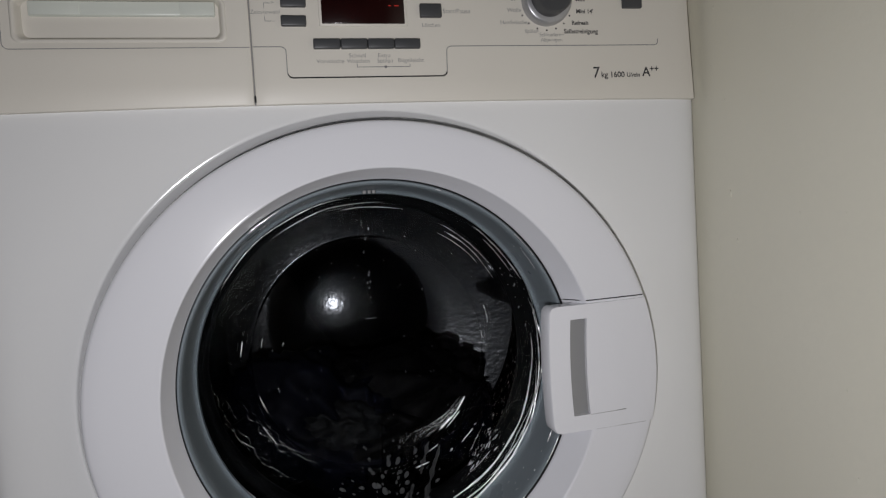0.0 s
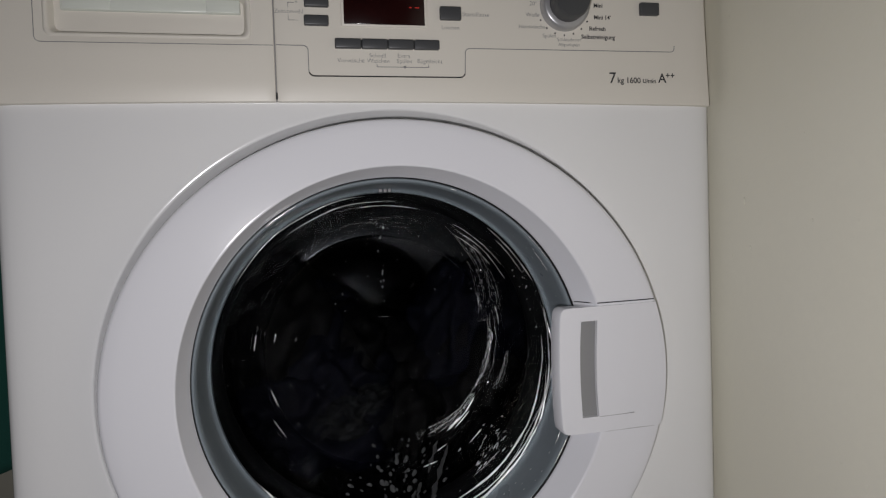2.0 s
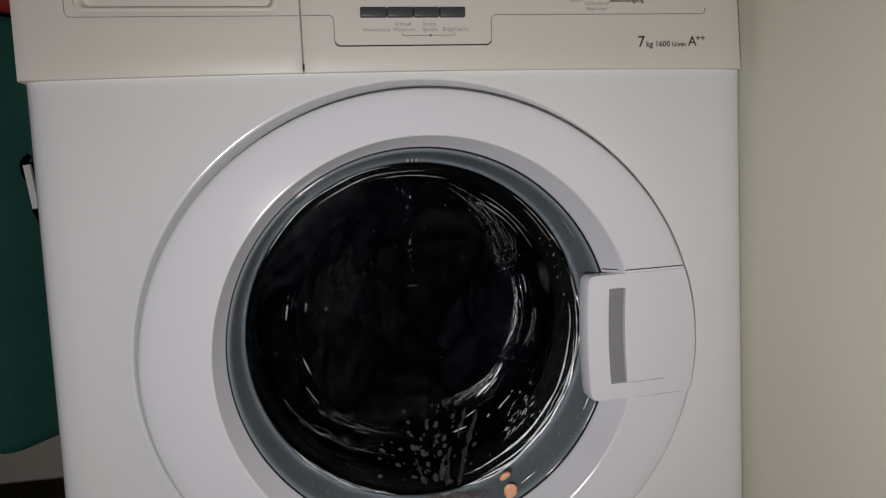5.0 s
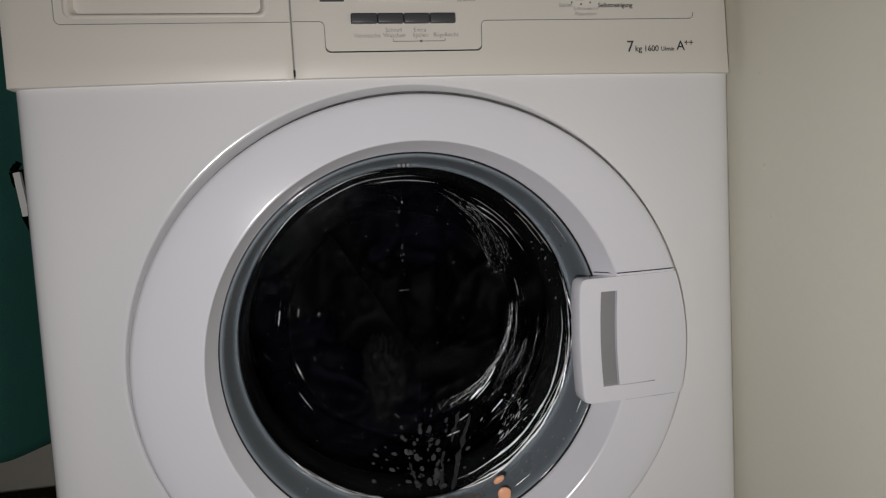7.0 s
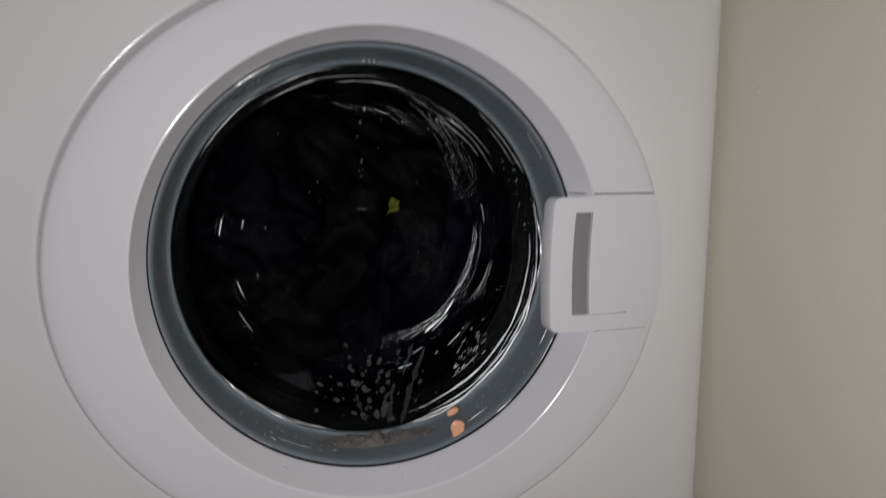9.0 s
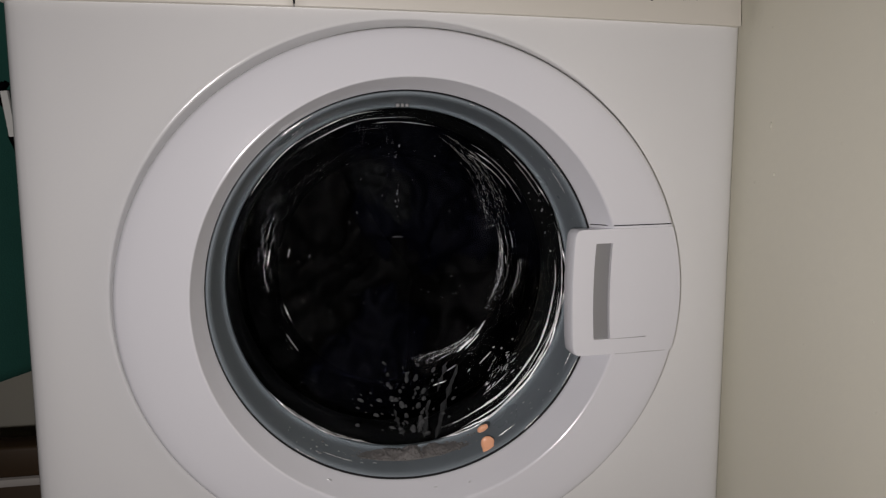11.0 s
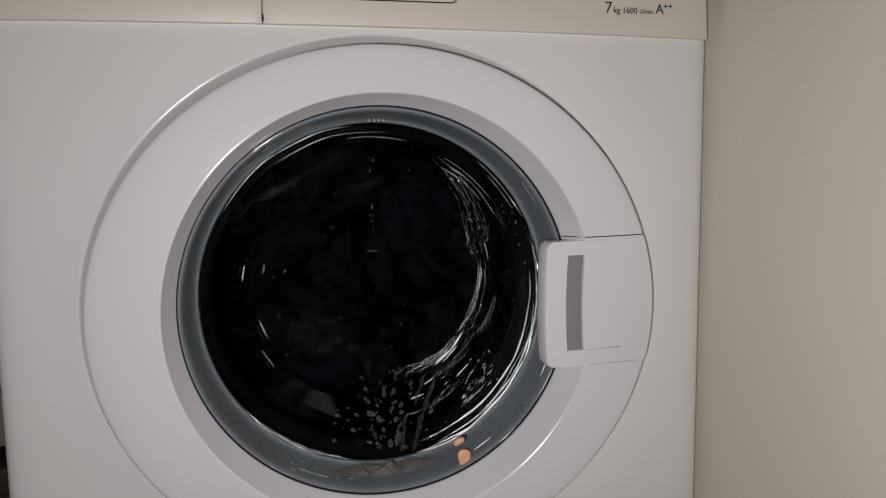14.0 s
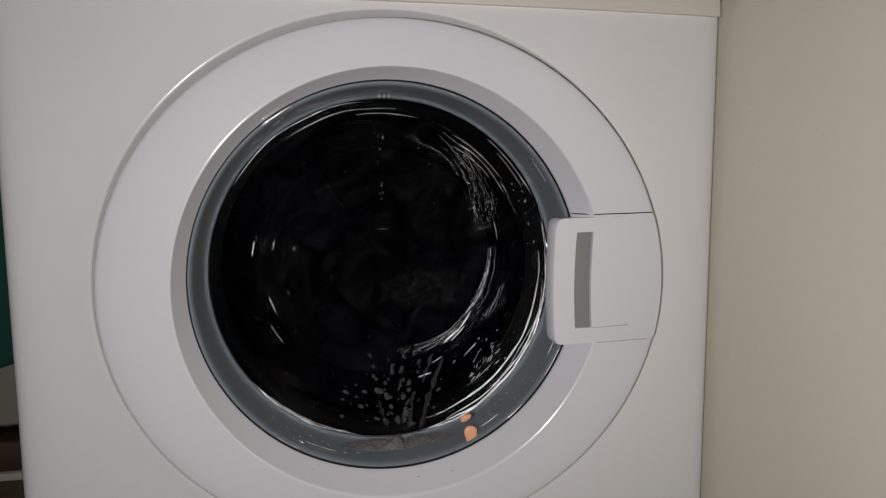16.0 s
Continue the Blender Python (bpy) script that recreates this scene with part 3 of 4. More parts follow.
def perforations():
    bm = bmesh.new()
    for j in range(13):
        for k in range(66):
            a = 2 * math.pi * (k + 0.5 * (j % 2)) / 66
            if any(abs((math.degrees(a) - (270 - 20 - 120 * q) + 180) % 360 - 180) < 11 for q in range(3)):
                continue
            m = Matrix.Rotation(-a, 4, "Y") @ Matrix.Translation((0.2392, -0.108 + 0.0178 * j, 0)) @ Matrix.Rotation(radians(-90), 4, "Y")
            bmesh.ops.create_circle(bm, cap_ends=True, segments=7, radius=0.0030, matrix=m)
    rims = bmesh.new()
    for f in list(bm.faces):
        c = f.calc_center_median()
        inward = -Vector((c.x, 0, c.z)).normalized()
        near = [rims.verts.new(v.co + inward * 0.0004) for v in f.verts]
        far = [rims.verts.new(c + (v.co - c) * 1.35 + inward * 0.0001) for v in f.verts]
        for k in range(len(near)):
            q = (k + 1) % len(near)
            rims.faces.new((near[k], near[q], far[q], far[k]))
    # Rims much paler than the drum wall, to put glints round the holes.
    tagged(part("hole_rims", rims, RIM_STEEL, drum, "pressed rims of the holes, paler for glints"), kind="stuff")
    return tagged(part("perforations", bm, HOLE, drum, "dark round holes", smooth=False), kind="stuff")


perforations()


# ---- water and glints on the glass ----
def droplets():
    """Drops and runs on the lower glass, thrown up in a fan from the seal."""
    bm, rnd = bmesh.new(), random.Random(12)

    def drop(x, z, rx, rz, turn):
        y = bowl_y(math.hypot(x, z - GZ))
        bmesh.ops.create_icosphere(bm, subdivisions=2, radius=1, matrix=Matrix.Translation((x, y, z)) @ Matrix.Rotation(turn, 4, "Y") @ Matrix.Diagonal((rx, 0.0006, rz, 1)))

    for _ in range(84):
        a, d = radians(rnd.gauss(-4, 40)), rnd.uniform(0.006, 0.062)
        x, z = 0.012 + d * math.sin(a) * 1.2, GZ - 0.154 + d * math.cos(a)
        if math.hypot(x, z - GZ) < 0.1555:
            s = rnd.uniform(0.0008, 0.0037) * (1.25 - d * 11)
            drop(x, z, s * 0.8, s * rnd.uniform(0.9, 1.6), a)
    for _ in range(30):
        a, d = rnd.uniform(0, 2 * math.pi), 0.112 * math.sqrt(rnd.random())
        s = rnd.uniform(0.0006, 0.0012)
        drop(d * math.cos(a), GZ + d * math.sin(a), s * 0.8, s * rnd.uniform(0.9, 1.4), 0)

    def branch(x0, z0, x1, z1, w0, w1, seed):
        last, n = None, 26
        side = Vector((z1 - z0, 0, x0 - x1)).normalized()
        for k in range(n + 1):
            u = k / n
            x, z = x0 + (x1 - x0) * u + 0.0012 * noise.noise((u * 4, seed, 0)), z0 + (z1 - z0) * u
            c = Vector((x, bowl_y(math.hypot(x, z)) - 0.0002, GZ + z))
            w = (w0 + (w1 - w0) * u) * max(0.12, 0.7 + 1.3 * noise.noise((u * 9, seed, 3))) * min(1, 8 * u + 0.1, 8 * (1 - u) + 0.1)
            ring = [bm.verts.new(c + side * (w * math.cos(g)) + Vector((0, 0.0005 * math.sin(g), 0))) for g in (math.pi * i / 3 for i in range(6))]
            if last:
                for i in range(6):
                    bm.faces.new((last[i], last[(i + 1) % 6], ring[(i + 1) % 6], ring[i]))
            last = ring

    for k, row in enumerate(((0.030, -0.152, 0.064, -0.100, 0.0040, 0.0024), (0.020, -0.152, 0.030, -0.128, 0.0034, 0.0018), (0.040, -0.122, 0.054, -0.098, 0.0030, 0.0014), (0.000, -0.151, -0.006, -0.134, 0.0034, 0.0016))):
        branch(*row, k * 4.3)
    return bm


def specks():
    """Fine beads over the whole glass, and pale lines for glints along its rim."""
    bm, rnd = bmesh.new(), random.Random(21)

    def drop(x, z, rx, rz, turn):
        bmesh.ops.create_icosphere(bm, subdivisions=2, radius=1, matrix=Matrix.Translation((x, bowl_y(math.hypot(x, z - GZ)), z)) @ Matrix.Rotation(turn, 4, "Y") @ Matrix.Diagonal((rx, 0.0006, rz, 1)))

    def glint_arc(r, a0, a1, thick, seed, level=None):
        n = max(6, int(abs(a1 - a0) * 1.2))
        last = None
        for k in range(n + 1):
            a = radians(a0 + (a1 - a0) * k / n)
            q = r + (0.0011 if level is None else 0.0003) * noise.noise((seed, k * 0.06, 0)) + 0.0002 * noise.noise((seed, k * 0.4, 5))
            w = thick * max(0.25, 0.85 + 0.8 * noise.noise((seed + 9, k * 0.22, 0))) * min(1, 6 * (k + 0.2) / n, 6 * (n - k + 0.2) / n)
            c, out = Vector((q * math.cos(a), bowl_y(q) - 0.0003 if level is None else level, GZ + q * math.sin(a))), Vector((math.cos(a), 0, math.sin(a)))
            ring = [bm.verts.new(c + out * (w * math.cos(b)) + Vector((0, w * 0.8 * math.sin(b), 0))) for b in (math.pi * i / 3 for i in range(6))]
            if last:
                for i in range(6):
                    bm.faces.new((last[i], last[(i + 1) % 6], ring[(i + 1) % 6], ring[i]))
            last = ring

    for k, (r, a0, a1, thick) in enumerate(((0.1556, -78, 24, 0.0014), (0.1541, -70, 20, 0.0009), (0.1497, -76, 6, 0.0010), (0.1528, -52, -4, 0.0003), (0.1500, -58, -30, 0.0003), (0.1562, -78, -36, 0.0008), (0.1440, -56, -42, 0.0003),
                                            (0.1557, -142, -100, 0.0011), (0.1545, -134, -108, 0.0007), (0.1548, 96, 150, 0.0004), (0.1490, 84, 126, 0.0003), (0.1450, 76, 100, 0.0004), (0.1548, 26, 52, 0.0006), (0.1515, 30, 46, 0.0004),
                                            (0.1100, -54, -30, 0.0008), (0.1085, -52, -43, 0.0011), (0.1130, -50, -38, 0.0005), (0.1235, -73, -66, 0.0008), (0.1270, -49, -41, 0.0006), (0.1180, -64, -58, 0.0005), (0.1220, 10, 19, 0.0006), (0.1160, 2, 6, 0.0004),
                                            (0.1140, 196, 206, 0.0006), (0.1230, 208, 218, 0.0004), (0.1060, 167, 172, 0.0006), (0.1240, 168, 175, 0.0006), (0.0960, 196, 199, 0.0004), (0.0860, 168, 171, 0.0005),
                                            (0.1390, 30, 58, 0.0005), (0.1420, 36, 62, 0.0004), (0.1355, 38, 60, 0.0004))):
        glint_arc(r, a0, a1, thick, k * 3.7)
    for k, (r, a0, a1, y) in enumerate(((0.1642, -34, -24, 0.0014), (0.1643, -52, -45, 0.0014), (0.1642, -127, -119, 0.0014), (0.1642, 118, 129, 0.0014), (0.1642, 34, 44, 0.0014), (0.1612, 30, 38, 0.0120), (0.1611, -60, -53, 0.0140),
                                        (0.1610, -118, -108, 0.0160), (0.1612, -28, -20, 0.0120), (0.1718, -84, -83, -0.0095), (0.1735, -74, -73.3, -0.0135), (0.1716, -115, -113.5, -0.0090), (0.1722, 106, 107, -0.0105), (0.1640, 70, 72, 0.0014))):
        glint_arc(r, a0, a1, 0.0013 if a0 == 118 else 0.00045, 50 + k * 2.3, y)
    for middle, wide, count in ((-122, 7, 26), (-105, 5, 10), (-44, 8, 18), (127, 7, 12), (33, 6, 12)):
        for _ in range(count):
            a, y = radians(rnd.gauss(middle, wide)), rnd.uniform(0.008, 0.044)
            q = 0.1614 - 0.021 * (y - 0.008) - 0.0003
            e = rnd.uniform(0.0002, 0.0008)
            bmesh.ops.create_icosphere(bm, subdivisions=1, radius=1, matrix=pose(q * math.cos(a), y, GZ + q * math.sin(a), 0, 90 - math.degrees(a), 0) @ Matrix.Diagonal((e * rnd.uniform(1, 3), e, e * 0.6, 1)))
    for _ in range(44):
        a, q = radians(rnd.gauss(-43, 5.5)), rnd.gauss(0.139, 0.006)
        s = rnd.uniform(0.0003, 0.0009)
        drop(q * math.cos(a), GZ + q * math.sin(a), s * 0.6, s * rnd.uniform(1.5, 5), rnd.gauss(0.75, 0.25))
    for _ in range(12):
        a, q = radians(rnd.gauss(22, 8)), rnd.gauss(0.150, 0.003)
        s = rnd.uniform(0.0002, 0.0006)
        drop(q * math.cos(a), GZ + q * math.sin(a), s, s * rnd.uniform(2, 4), a)
    for _ in range(9):
        s = rnd.uniform(0.0003, 0.0008)
        drop(0.0035 + rnd.gauss(0, 0.0012), GZ + rnd.uniform(0.036, 0.128), s, s * rnd.uniform(1, 3), 0)
    drop(0.004, GZ + 0.0330, 0.0065, 0.0003, 0)
    for _ in range(60):
        a, d = rnd.uniform(0, 2 * math.pi), 0.148 * math.sqrt(rnd.random())
        s = rnd.uniform(0.0002, 0.0005)
        drop(d * math.cos(a), GZ + d * math.sin(a), s * 0.8, s * rnd.uniform(0.8, 1.6), 0)
    return bm


def on_glass(bm):
    """Shift what was laid out about the glass's middle to where the glass is."""
    bmesh.ops.translate(bm, vec=(GX, 0, 0), verts=bm.verts)
    return bm


def glint_strands(name, seed, rows, label):
    """Pale strands and froth for glints on the glass's flank; rows: strand count, angles from and to, radii from and
    to, spread, froth.
    """
    bm, rnd = bmesh.new(), random.Random(seed)
    for count, a0, a1, r0, r1, spread, froth in rows:
        for s in range(count):
            lo, hi = sorted((rnd.random() ** 1.6 * 0.55, 1 - rnd.random() ** 1.6 * 0.5))
            side, n, last = rnd.uniform(-1, 1) * spread, 44, None
            thick = rnd.uniform(0.00030, 0.00080)
            for k in range(n + 1):
                u = lo + (hi - lo) * k / n
                a = radians(a0 + (a1 - a0) * u)
                q = r0 + (r1 - r0) * u + side * (0.35 + 0.65 * u) + 0.0016 * noise.noise((s * 3.1, u * 5, seed)) + 0.0006 * noise.noise((s * 1.7, u * 24, seed + 3))
                w = thick * max(0.03, 0.55 + 1.9 * noise.noise((s * 4.3, u * 26, seed + 7))) * min(1, 6 * (k + 0.1) / n, 6 * (n - k + 0.1) / n)
                out = Vector((math.cos(a), 0, math.sin(a)))
                c = out * q + Vector((0, bowl_y(q) - 0.0003, 0))
                ring = [bm.verts.new(c + out * (w * math.cos(g)) + Vector((0, w * math.sin(g), 0))) for g in (0.0, 1.26, 2.51, 3.77, 5.03)]
                if last:
                    for i in range(5):
                        bm.faces.new((last[i], last[(i + 1) % 5], ring[(i + 1) % 5], ring[i]))
                last = ring
        for _ in range(froth):
            u = min(1.05, rnd.gauss(0.82, 0.16))
            a, q = radians(a0 + (a1 - a0) * u), r0 + (r1 - r0) * u + rnd.gauss(0, 0.55) * spread
            e = rnd.uniform(0.00020, 0.00065)
            bmesh.ops.create_icosphere(bm, subdivisions=1, radius=1, matrix=pose(q * math.cos(a), bowl_y(q), q * math.sin(a), 0, rnd.uniform(0, 180), 0) @ Matrix.Diagonal((e, e * 0.6, e * rnd.uniform(1, 2.6), 1)))
    ob = tagged(part(name, bm, GLINT), label, "water", kind="stuff")
    ob.location = (GX, 0, GZ)
    return ob


# Glints of the wet wash, built as strands where the lamp would catch it.
upper_glints = glint_strands("glass_glints", 3, ((15, 72, 20, 0.140, 0.116, 0.0100, 130),), "fine pale strands at the door glass for glints of the wet wash")
side_glints = glint_strands("glass_glints", 8, ((9, 16, -30, 0.117, 0.108, 0.0070, 60), (5, -2, -24, 0.126, 0.122, 0.0030, 20)), "short pale strands at the door glass for glints of the wet wash")
lower_glints = glint_strands("glass_glints", 11, ((8, -30, -72, 0.108, 0.100, 0.0050, 90),), "pale strands for the glitter along the edge of the glass")
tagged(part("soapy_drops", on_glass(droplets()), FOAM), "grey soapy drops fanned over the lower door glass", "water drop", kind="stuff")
tagged(part("beads_and_glints", on_glass(specks()), GLEAM), "beads of water on the door glass and pale lines for its glints", "water", kind="stuff")
# Orange reflection on the seal, put in as small solid blobs.
bm = bmesh.new()
for x, z, w, h, lean in ((0.0713, 0.3333, 0.0060, 0.0074, -20), (0.0704, 0.3296, 0.0045, 0.0052, 10), (0.0668, 0.3482, 0.0056, 0.0030, -28)):
    bmesh.ops.create_icosphere(bm, subdivisions=3, radius=1, matrix=pose(x, 0.0055, z, 0, lean, 0) @ Matrix.Diagonal((w, 0.0022, h, 1)))
for v in bm.verts:
    v.co += Vector((1, 0, 1)) * 0.0009 * noise.noise(v.co * 260)
tagged(part("orange_glint", bm, ORANGE), "small bright orange reflection on the rubber seal, built as solid blobs", "plug")


def foam():
    """A low uneven cushion of froth in the bottom of the seal, with bubbles about it."""
    bm, rnd = bmesh.new(), random.Random(5)
    nx, ny, grid = 150, 44, []
    for i in range(nx + 1):
        x = -0.050 + 0.112 * i / nx
        row = []
        for j in range(ny + 1):
            u = j / ny
            p = Vector((x * 150, u * 4, 0))
            lump = 0.55 * noise.noise(p * 0.55) + 0.5 * abs(noise.noise(p * 1.6)) + 0.35 * abs(noise.noise(p * 4.0))
            h = 0.0078 * math.exp(-((x - 0.006) / 0.034) ** 2) * math.sin(math.pi * min(1, 0.12 + u)) ** 0.6 * (0.55 + lump) - 0.0003 - 0.004 * math.exp(-((x - 0.014) / 0.0022) ** 2 - ((u - 0.5) / 0.25) ** 2)
            row.append(bm.verts.new((x, 0.0490 - 0.026 * u, GZ - math.sqrt(0.1606 ** 2 - x * x) + h)))
        grid.append(row)
    for a, b in zip(grid, grid[1:]):
        for j in range(ny):
            bm.faces.new((a[j], b[j], b[j + 1], a[j + 1]))
    for _ in range(420):
        x = rnd.gauss(0.006, 0.026)
        r = rnd.uniform(0.0003, 0.0014)
        u = rnd.random()
        bmesh.ops.create_icosphere(bm, subdivisions=1, radius=1, matrix=Matrix.LocRotScale((x, 0.048 - 0.024 * u, GZ - math.sqrt(0.1602 ** 2 - x * x) + 0.0004), None, (r, r, r * 0.7)))
    return bm


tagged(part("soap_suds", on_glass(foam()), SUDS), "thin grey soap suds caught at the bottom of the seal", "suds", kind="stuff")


# ---- the wash in the drum ----
def garment(name, seed, sx, sy, sz, mat, label, folds=5.0):
    """A crumpled wet bundle of cloth, about its own middle."""
    bm = bmesh.new()
    bmesh.ops.create_icosphere(bm, subdivisions=5, radius=1)
    for v in bm.verts:
        p = v.co.copy()
        q = p * 1.3 + Vector((seed * 7.1, seed * 3.3, 0))
        ridge = 1 - 2 * abs(noise.noise(q * folds * 0.35))
        fine = 1 - 2 * abs(noise.noise(q * folds + Vector((5, 1, 2))))
        v.co = p * (0.74 + 0.22 * ridge + 0.10 * fine + 0.2 * noise.noise(q * 0.8))
        v.co.x, v.co.y, v.co.z = v.co.x * sx, v.co.y * sy, v.co.z * sz
    return tagged(part(name, bm, mat), label, "laundry", "wash in the drum")


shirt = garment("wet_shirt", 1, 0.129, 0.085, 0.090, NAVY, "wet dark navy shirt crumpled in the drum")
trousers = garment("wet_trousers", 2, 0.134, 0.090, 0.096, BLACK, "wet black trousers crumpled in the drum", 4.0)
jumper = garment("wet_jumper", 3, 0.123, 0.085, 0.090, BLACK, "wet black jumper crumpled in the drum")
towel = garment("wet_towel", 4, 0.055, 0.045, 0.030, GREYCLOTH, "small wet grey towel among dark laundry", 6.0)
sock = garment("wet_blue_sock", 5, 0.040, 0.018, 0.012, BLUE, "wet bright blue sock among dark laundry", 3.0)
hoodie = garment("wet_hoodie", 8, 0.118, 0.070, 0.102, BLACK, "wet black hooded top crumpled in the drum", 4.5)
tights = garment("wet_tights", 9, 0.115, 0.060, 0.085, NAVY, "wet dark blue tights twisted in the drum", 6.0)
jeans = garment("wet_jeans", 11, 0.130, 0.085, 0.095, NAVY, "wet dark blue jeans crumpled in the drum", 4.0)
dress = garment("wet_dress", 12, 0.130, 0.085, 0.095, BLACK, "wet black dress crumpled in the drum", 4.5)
scarf = garment("wet_lime_scarf", 6, 0.058, 0.020, 0.012, YELLOW, "wet lime-yellow scarf among dark laundry", 3.0)


# ---- beside the machine ----
def hanging_cloth(name, x0, x1, y0, z0, z1, mat, label, seed, depth=0.03, flare=0.0):
    """A garment hung up, falling in soft vertical folds, with thickness."""
    bm = bmesh.new()
    nx, nz = 40, 40
    sides = []
    for back in (0, 1):
        grid = []
        for i in range(nx + 1):
            u = i / nx
            row = []
            for j in range(nz + 1):
                w = j / nz
                x = x0 + (x1 - x0) * u + (u - 0.5) * flare * (1 - w)
                fold = math.sin(u * 15 + seed + 1.5 * noise.noise((u * 3, w * 2, seed))) * 0.5 + 0.5 * noise.noise((u * 5, w * 1.2, seed + 3))
                y = y0 + depth * fold * (0.45 + 0.55 * (1 - w)) + (0.035 + 0.01 * math.sin(u * 9)) * back
                hem = 0.012 * math.sin(u * 5 + seed) + 0.006 * noise.noise((u * 6, seed, 0))
                row.append(bm.verts.new((x, y, z0 + hem * (1 - w) + (z1 - z0) * w)))
            grid.append(row)
        sides.append(grid)
    for grid in sides:
        for i in range(nx):
            for j in range(nz):
                bm.faces.new((grid[i][j], grid[i + 1][j], grid[i + 1][j + 1], grid[i][j + 1]))
    f, b = sides
    loop = [(i, 0) for i in range(nx)] + [(nx, j) for j in range(nz)] + [(i, nz) for i in range(nx, 0, -1)] + [(0, j) for j in range(nz, 0, -1)]
    for (i, j), (k, l) in zip(loop, loop[1:] + loop[:1]):
        bm.faces.new((f[i][j], f[k][l], b[k][l], b[i][j]))
    return tagged(part(name, bm, mat), label, "clothing")


green = hanging_cloth("hanging_apron", -0.52, -0.3005, 0.10, 0.402, 0.775, GREEN, "dark green cotton apron hanging beside the machine", 1.0, 0.040, 0.0)
bm = bmesh.new()
for (x, z), (x2, z2) in zip([(-0.3310, 0.6500), (-0.3350, 0.6440), (-0.3335, 0.6330)], [(-0.3350, 0.6440), (-0.3335, 0.6330), (-0.3290, 0.6270)]):
    bar(bm, (x, z), (x2, z2), 0.0038, 0.080, 0.084)
part("eyelet", bm, BLACK, green, "black-stitched eyelet", smooth=False)
bm = bmesh.new()
bar(bm, (-0.3305, 0.6430), (-0.3260, 0.6050), 0.0055, 0.078, 0.082)
part("tie_tape", bm, WHITE, green, "white cotton tape", smooth=False)
bm = bmesh.new()
bar(bm, (-0.3280, 0.6060), (-0.3230, 0.5930), 0.0048, 0.079, 0.083)
part("eyelet", bm, BLACK, green, smooth=False)
hanging_cloth("hanging_scarf", -0.50, -0.303, 0.165, 0.705, 0.90, CHARCOAL, "charcoal patterned scarf hanging above the apron", 4.0, 0.02)
hanging_cloth("hanging_shirt", -0.52, -0.304, 0.110, 0.795, 1.25, RED, "red cotton shirt hanging from the rail", 7.0, 0.02)
bm = bmesh.new()
bmesh.ops.create_cone(bm, cap_ends=True, segments=16, radius1=0.011, radius2=0.011, depth=0.95, matrix=pose(-0.78, 0.14, 1.26, 0, 90, 0))
tagged(part("clothes_rail", bm, PALE_EDGE), "pale round clothes rail fixed beside the machine", "rail")

crate = tagged(new("low_chest"), "low shallow dark brown wooden chest with a pale edge strip", "chest")
part("chest_body", box(bmesh.new(), -0.80, -0.302, 0.26, 0.285, 0.0, 0.2180, 0.004), WOOD, crate)
part("chest_lid", box(bmesh.new(), -0.80, -0.301, 0.252, 0.290, 0.2282, 0.2645, 0.004), WOOD, crate)
part("edge_strip", box(bmesh.new(), -0.80, -0.3015, 0.250, 0.288, 0.2190, 0.2276, 0.001), PALE_EDGE, crate, "pale edge strip")


# ---- what moves ----
def turned(t):
    """Degrees by which the drum has turned: at rest, then gathering speed to a steady 52 turns a minute."""
    full, begin, ramp = 312.0, 0.90, 1.4
    u = max(0.0, t - begin)
    return full * u * u / (2 * ramp) if u < ramp else full * (u - ramp / 2)


def slip(t):
    """Degrees by which the wash hangs back at the bottom while the drum gathers speed."""
    u = min(1.0, max(0.0, (t - 1.0) / 2.0))
    return 250.0 * u * u * (3 - 2 * u)


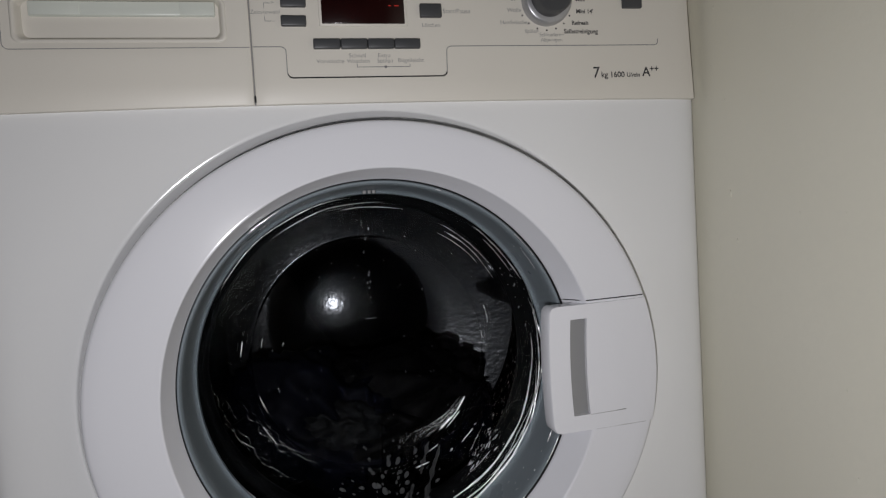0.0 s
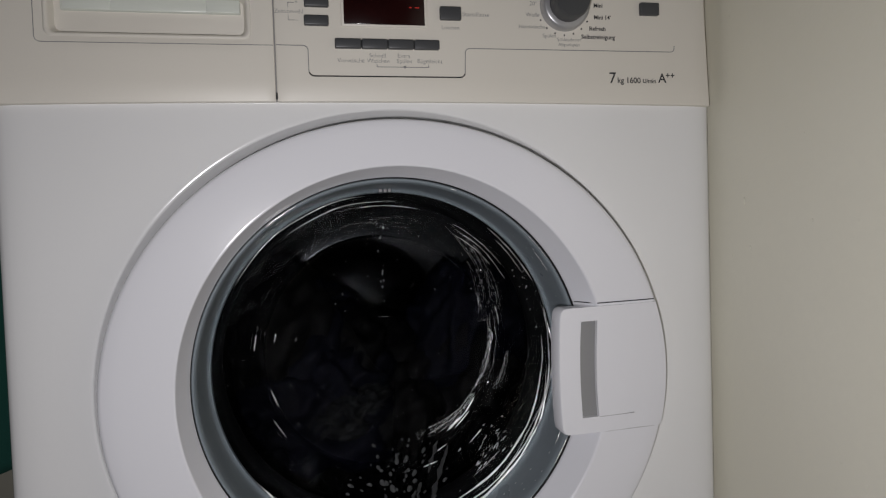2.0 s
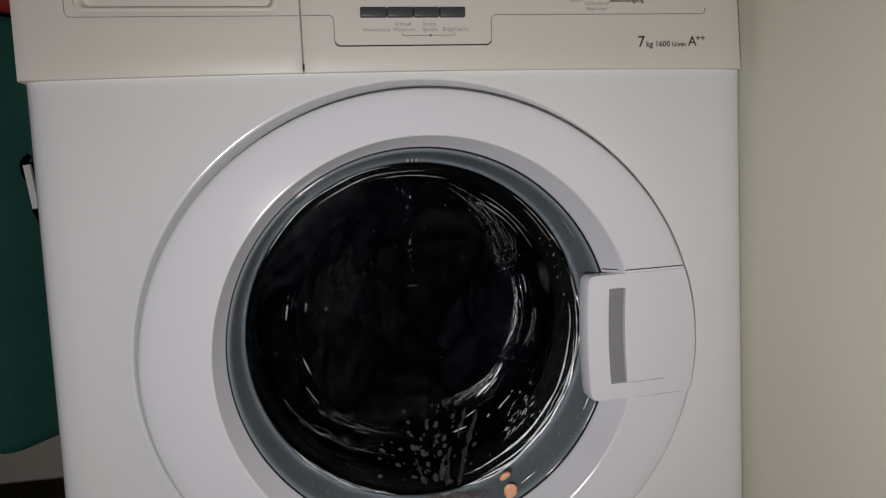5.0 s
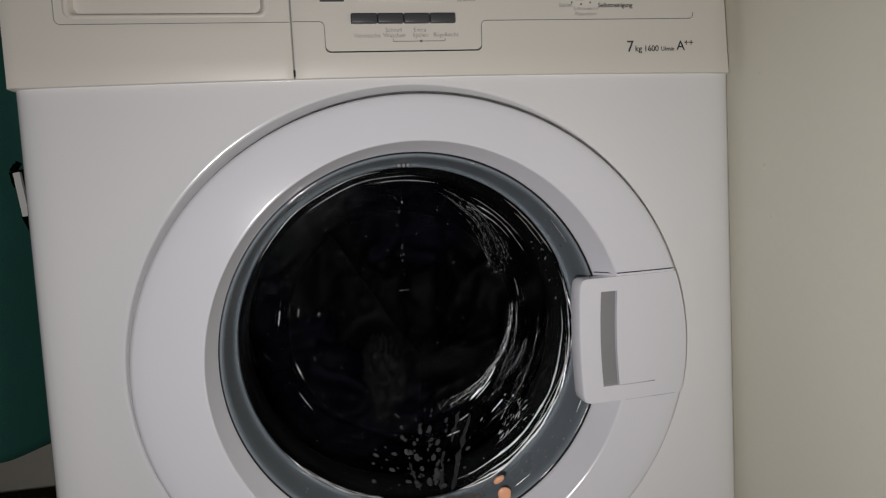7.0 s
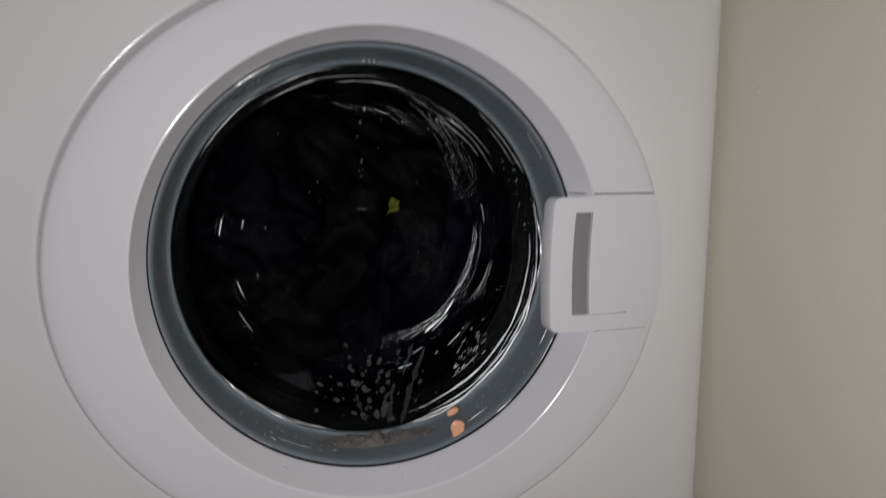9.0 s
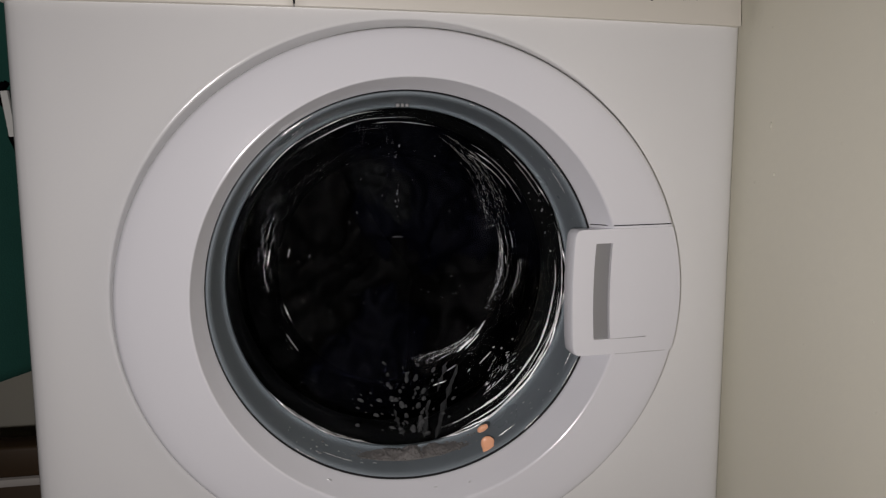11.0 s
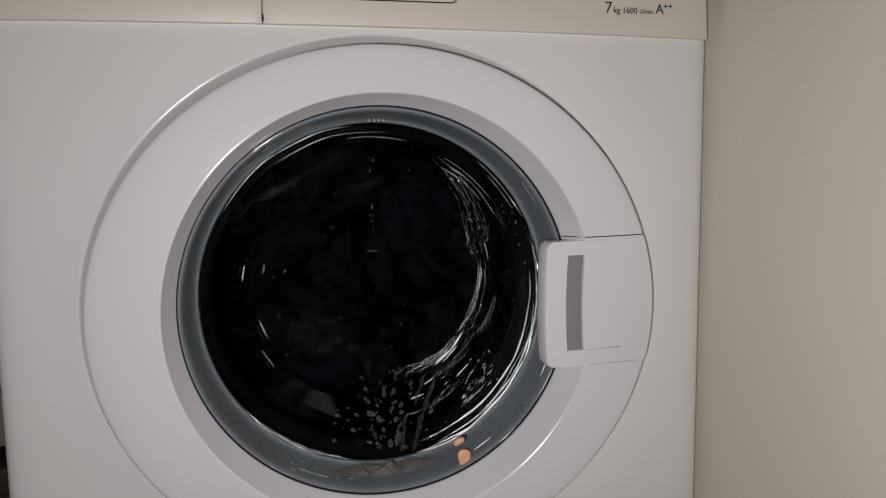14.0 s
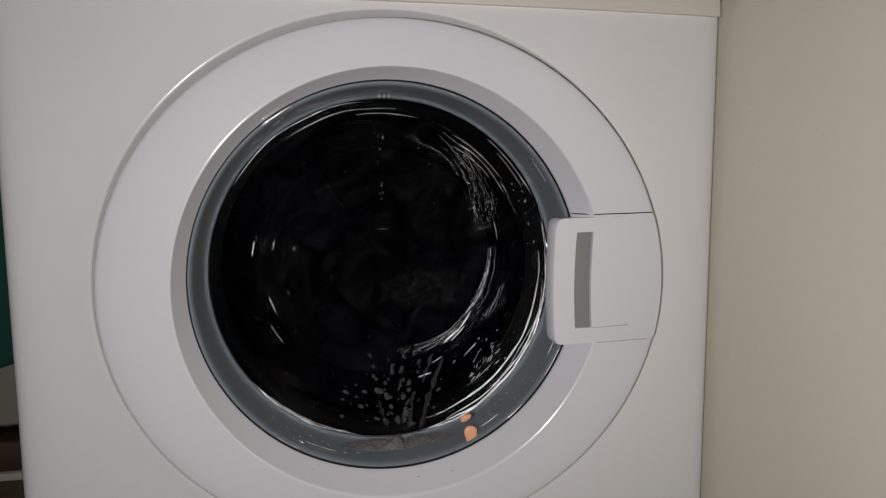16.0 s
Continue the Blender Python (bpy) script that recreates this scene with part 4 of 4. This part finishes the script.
def motions():
    times = [k * 0.1 for k in range(161)]
    walk(drum, [(t, pose(GX, DY, GZ, 0, turned(t), 0)) for t in times])
    # bundle, angle at rest clockwise from the top, angle by which the wash spreads it, radius at rest and in the turn, depth, own tumbling
    for ob, start, spread, rest, radius, y, tumble in (
            (shirt, 205, 0, 0.120, 0.122, 0.245, 0.06), (trousers, 165, -20, 0.125, 0.124, 0.262, -0.05), (jumper, 158, -73, 0.130, 0.126, 0.268, 0.04),
            (jeans, 186, 79, 0.135, 0.124, 0.272, -0.03), (dress, 152, 173, 0.140, 0.122, 0.276, 0.03), (tights, 160, -135, 0.140, 0.120, 0.255, -0.04),
            (hoodie, 178, 30, 0.130, 0.024, 0.262, 0.15), (towel, 190, 10, 0.100, 0.085, 0.205, 0.12)):
        rows = []
        for t in times:
            u = min(1.0, max(0.0, (t - 1.3) / 1.3))
            a = radians(start + spread * u * u * (3 - 2 * u) + turned(t) - slip(t) + 6 * math.sin(t * 2.1 + start))
            r = (rest + (radius - rest) * min(1.0, max(0.0, (t - 1.5) / 0.9))) * (1 - 0.10 * (0.5 + 0.5 * math.cos(a + 1.0)))
            rows.append((t, pose(r * math.sin(a), y, GZ + r * math.cos(a), 0, start + (1 + tumble) * turned(t), 0)))
        walk(ob, rows)
    # two bright pieces deep in the wash, tossed up against the glass twice: angle, radius and lean at 8.2 s
    for ob, angle, radius, lean, rest in ((sock, 187, 0.066, 48, -98), (scarf, 160, 0.080, 58, -75)):
        rows = []
        for t in times:
            settled = min(1.0, max(0.0, (t - 2.2) / 2.0))
            a = angle + turned(t) - turned(8.2) + rest * (1 - settled) - slip(t) * (1 - settled)
            near = math.exp(-((t - 8.2) / 0.13) ** 2) + 0.66 * math.exp(-((t - 9.0) / 0.10) ** 2)
            r = 0.03 + (radius - 0.03) * min(1.0, near) + 0.035 * math.exp(-((t - 9.0) / 0.15) ** 2) + 0.12 * (1 - settled)
            rows.append((t, pose(GX + r * math.sin(radians(a)), 0.335 - 0.175 * min(1.0, near), GZ + r * math.cos(radians(a)), 0, lean + turned(t) - turned(8.2), 0)))
        walk(ob, rows)
    # glint strands swept up from the bottom as the drum gathers speed, then swaying with the wash
    for ob, rest, sway, beat, phase in ((upper_glints, 140, 7, 1.9, 0.4), (side_glints, 95, 9, 1.15, 1.6), (lower_glints, 0, 4, 2.6, 0.0)):
        rows = []
        for t in times:
            u = min(1.0, max(0.0, (t - 0.85) / 0.7))
            u = u * u * (3 - 2 * u)
            rows.append((t, pose(GX, 0.12 * (1 - u) * (rest > 0), GZ - 0.04 * (1 - u) * (rest > 0), 0, rest * (1 - u) + u * sway * math.sin(2 * math.pi * t / beat + phase), 0)))
        walk(ob, rows)


motions()
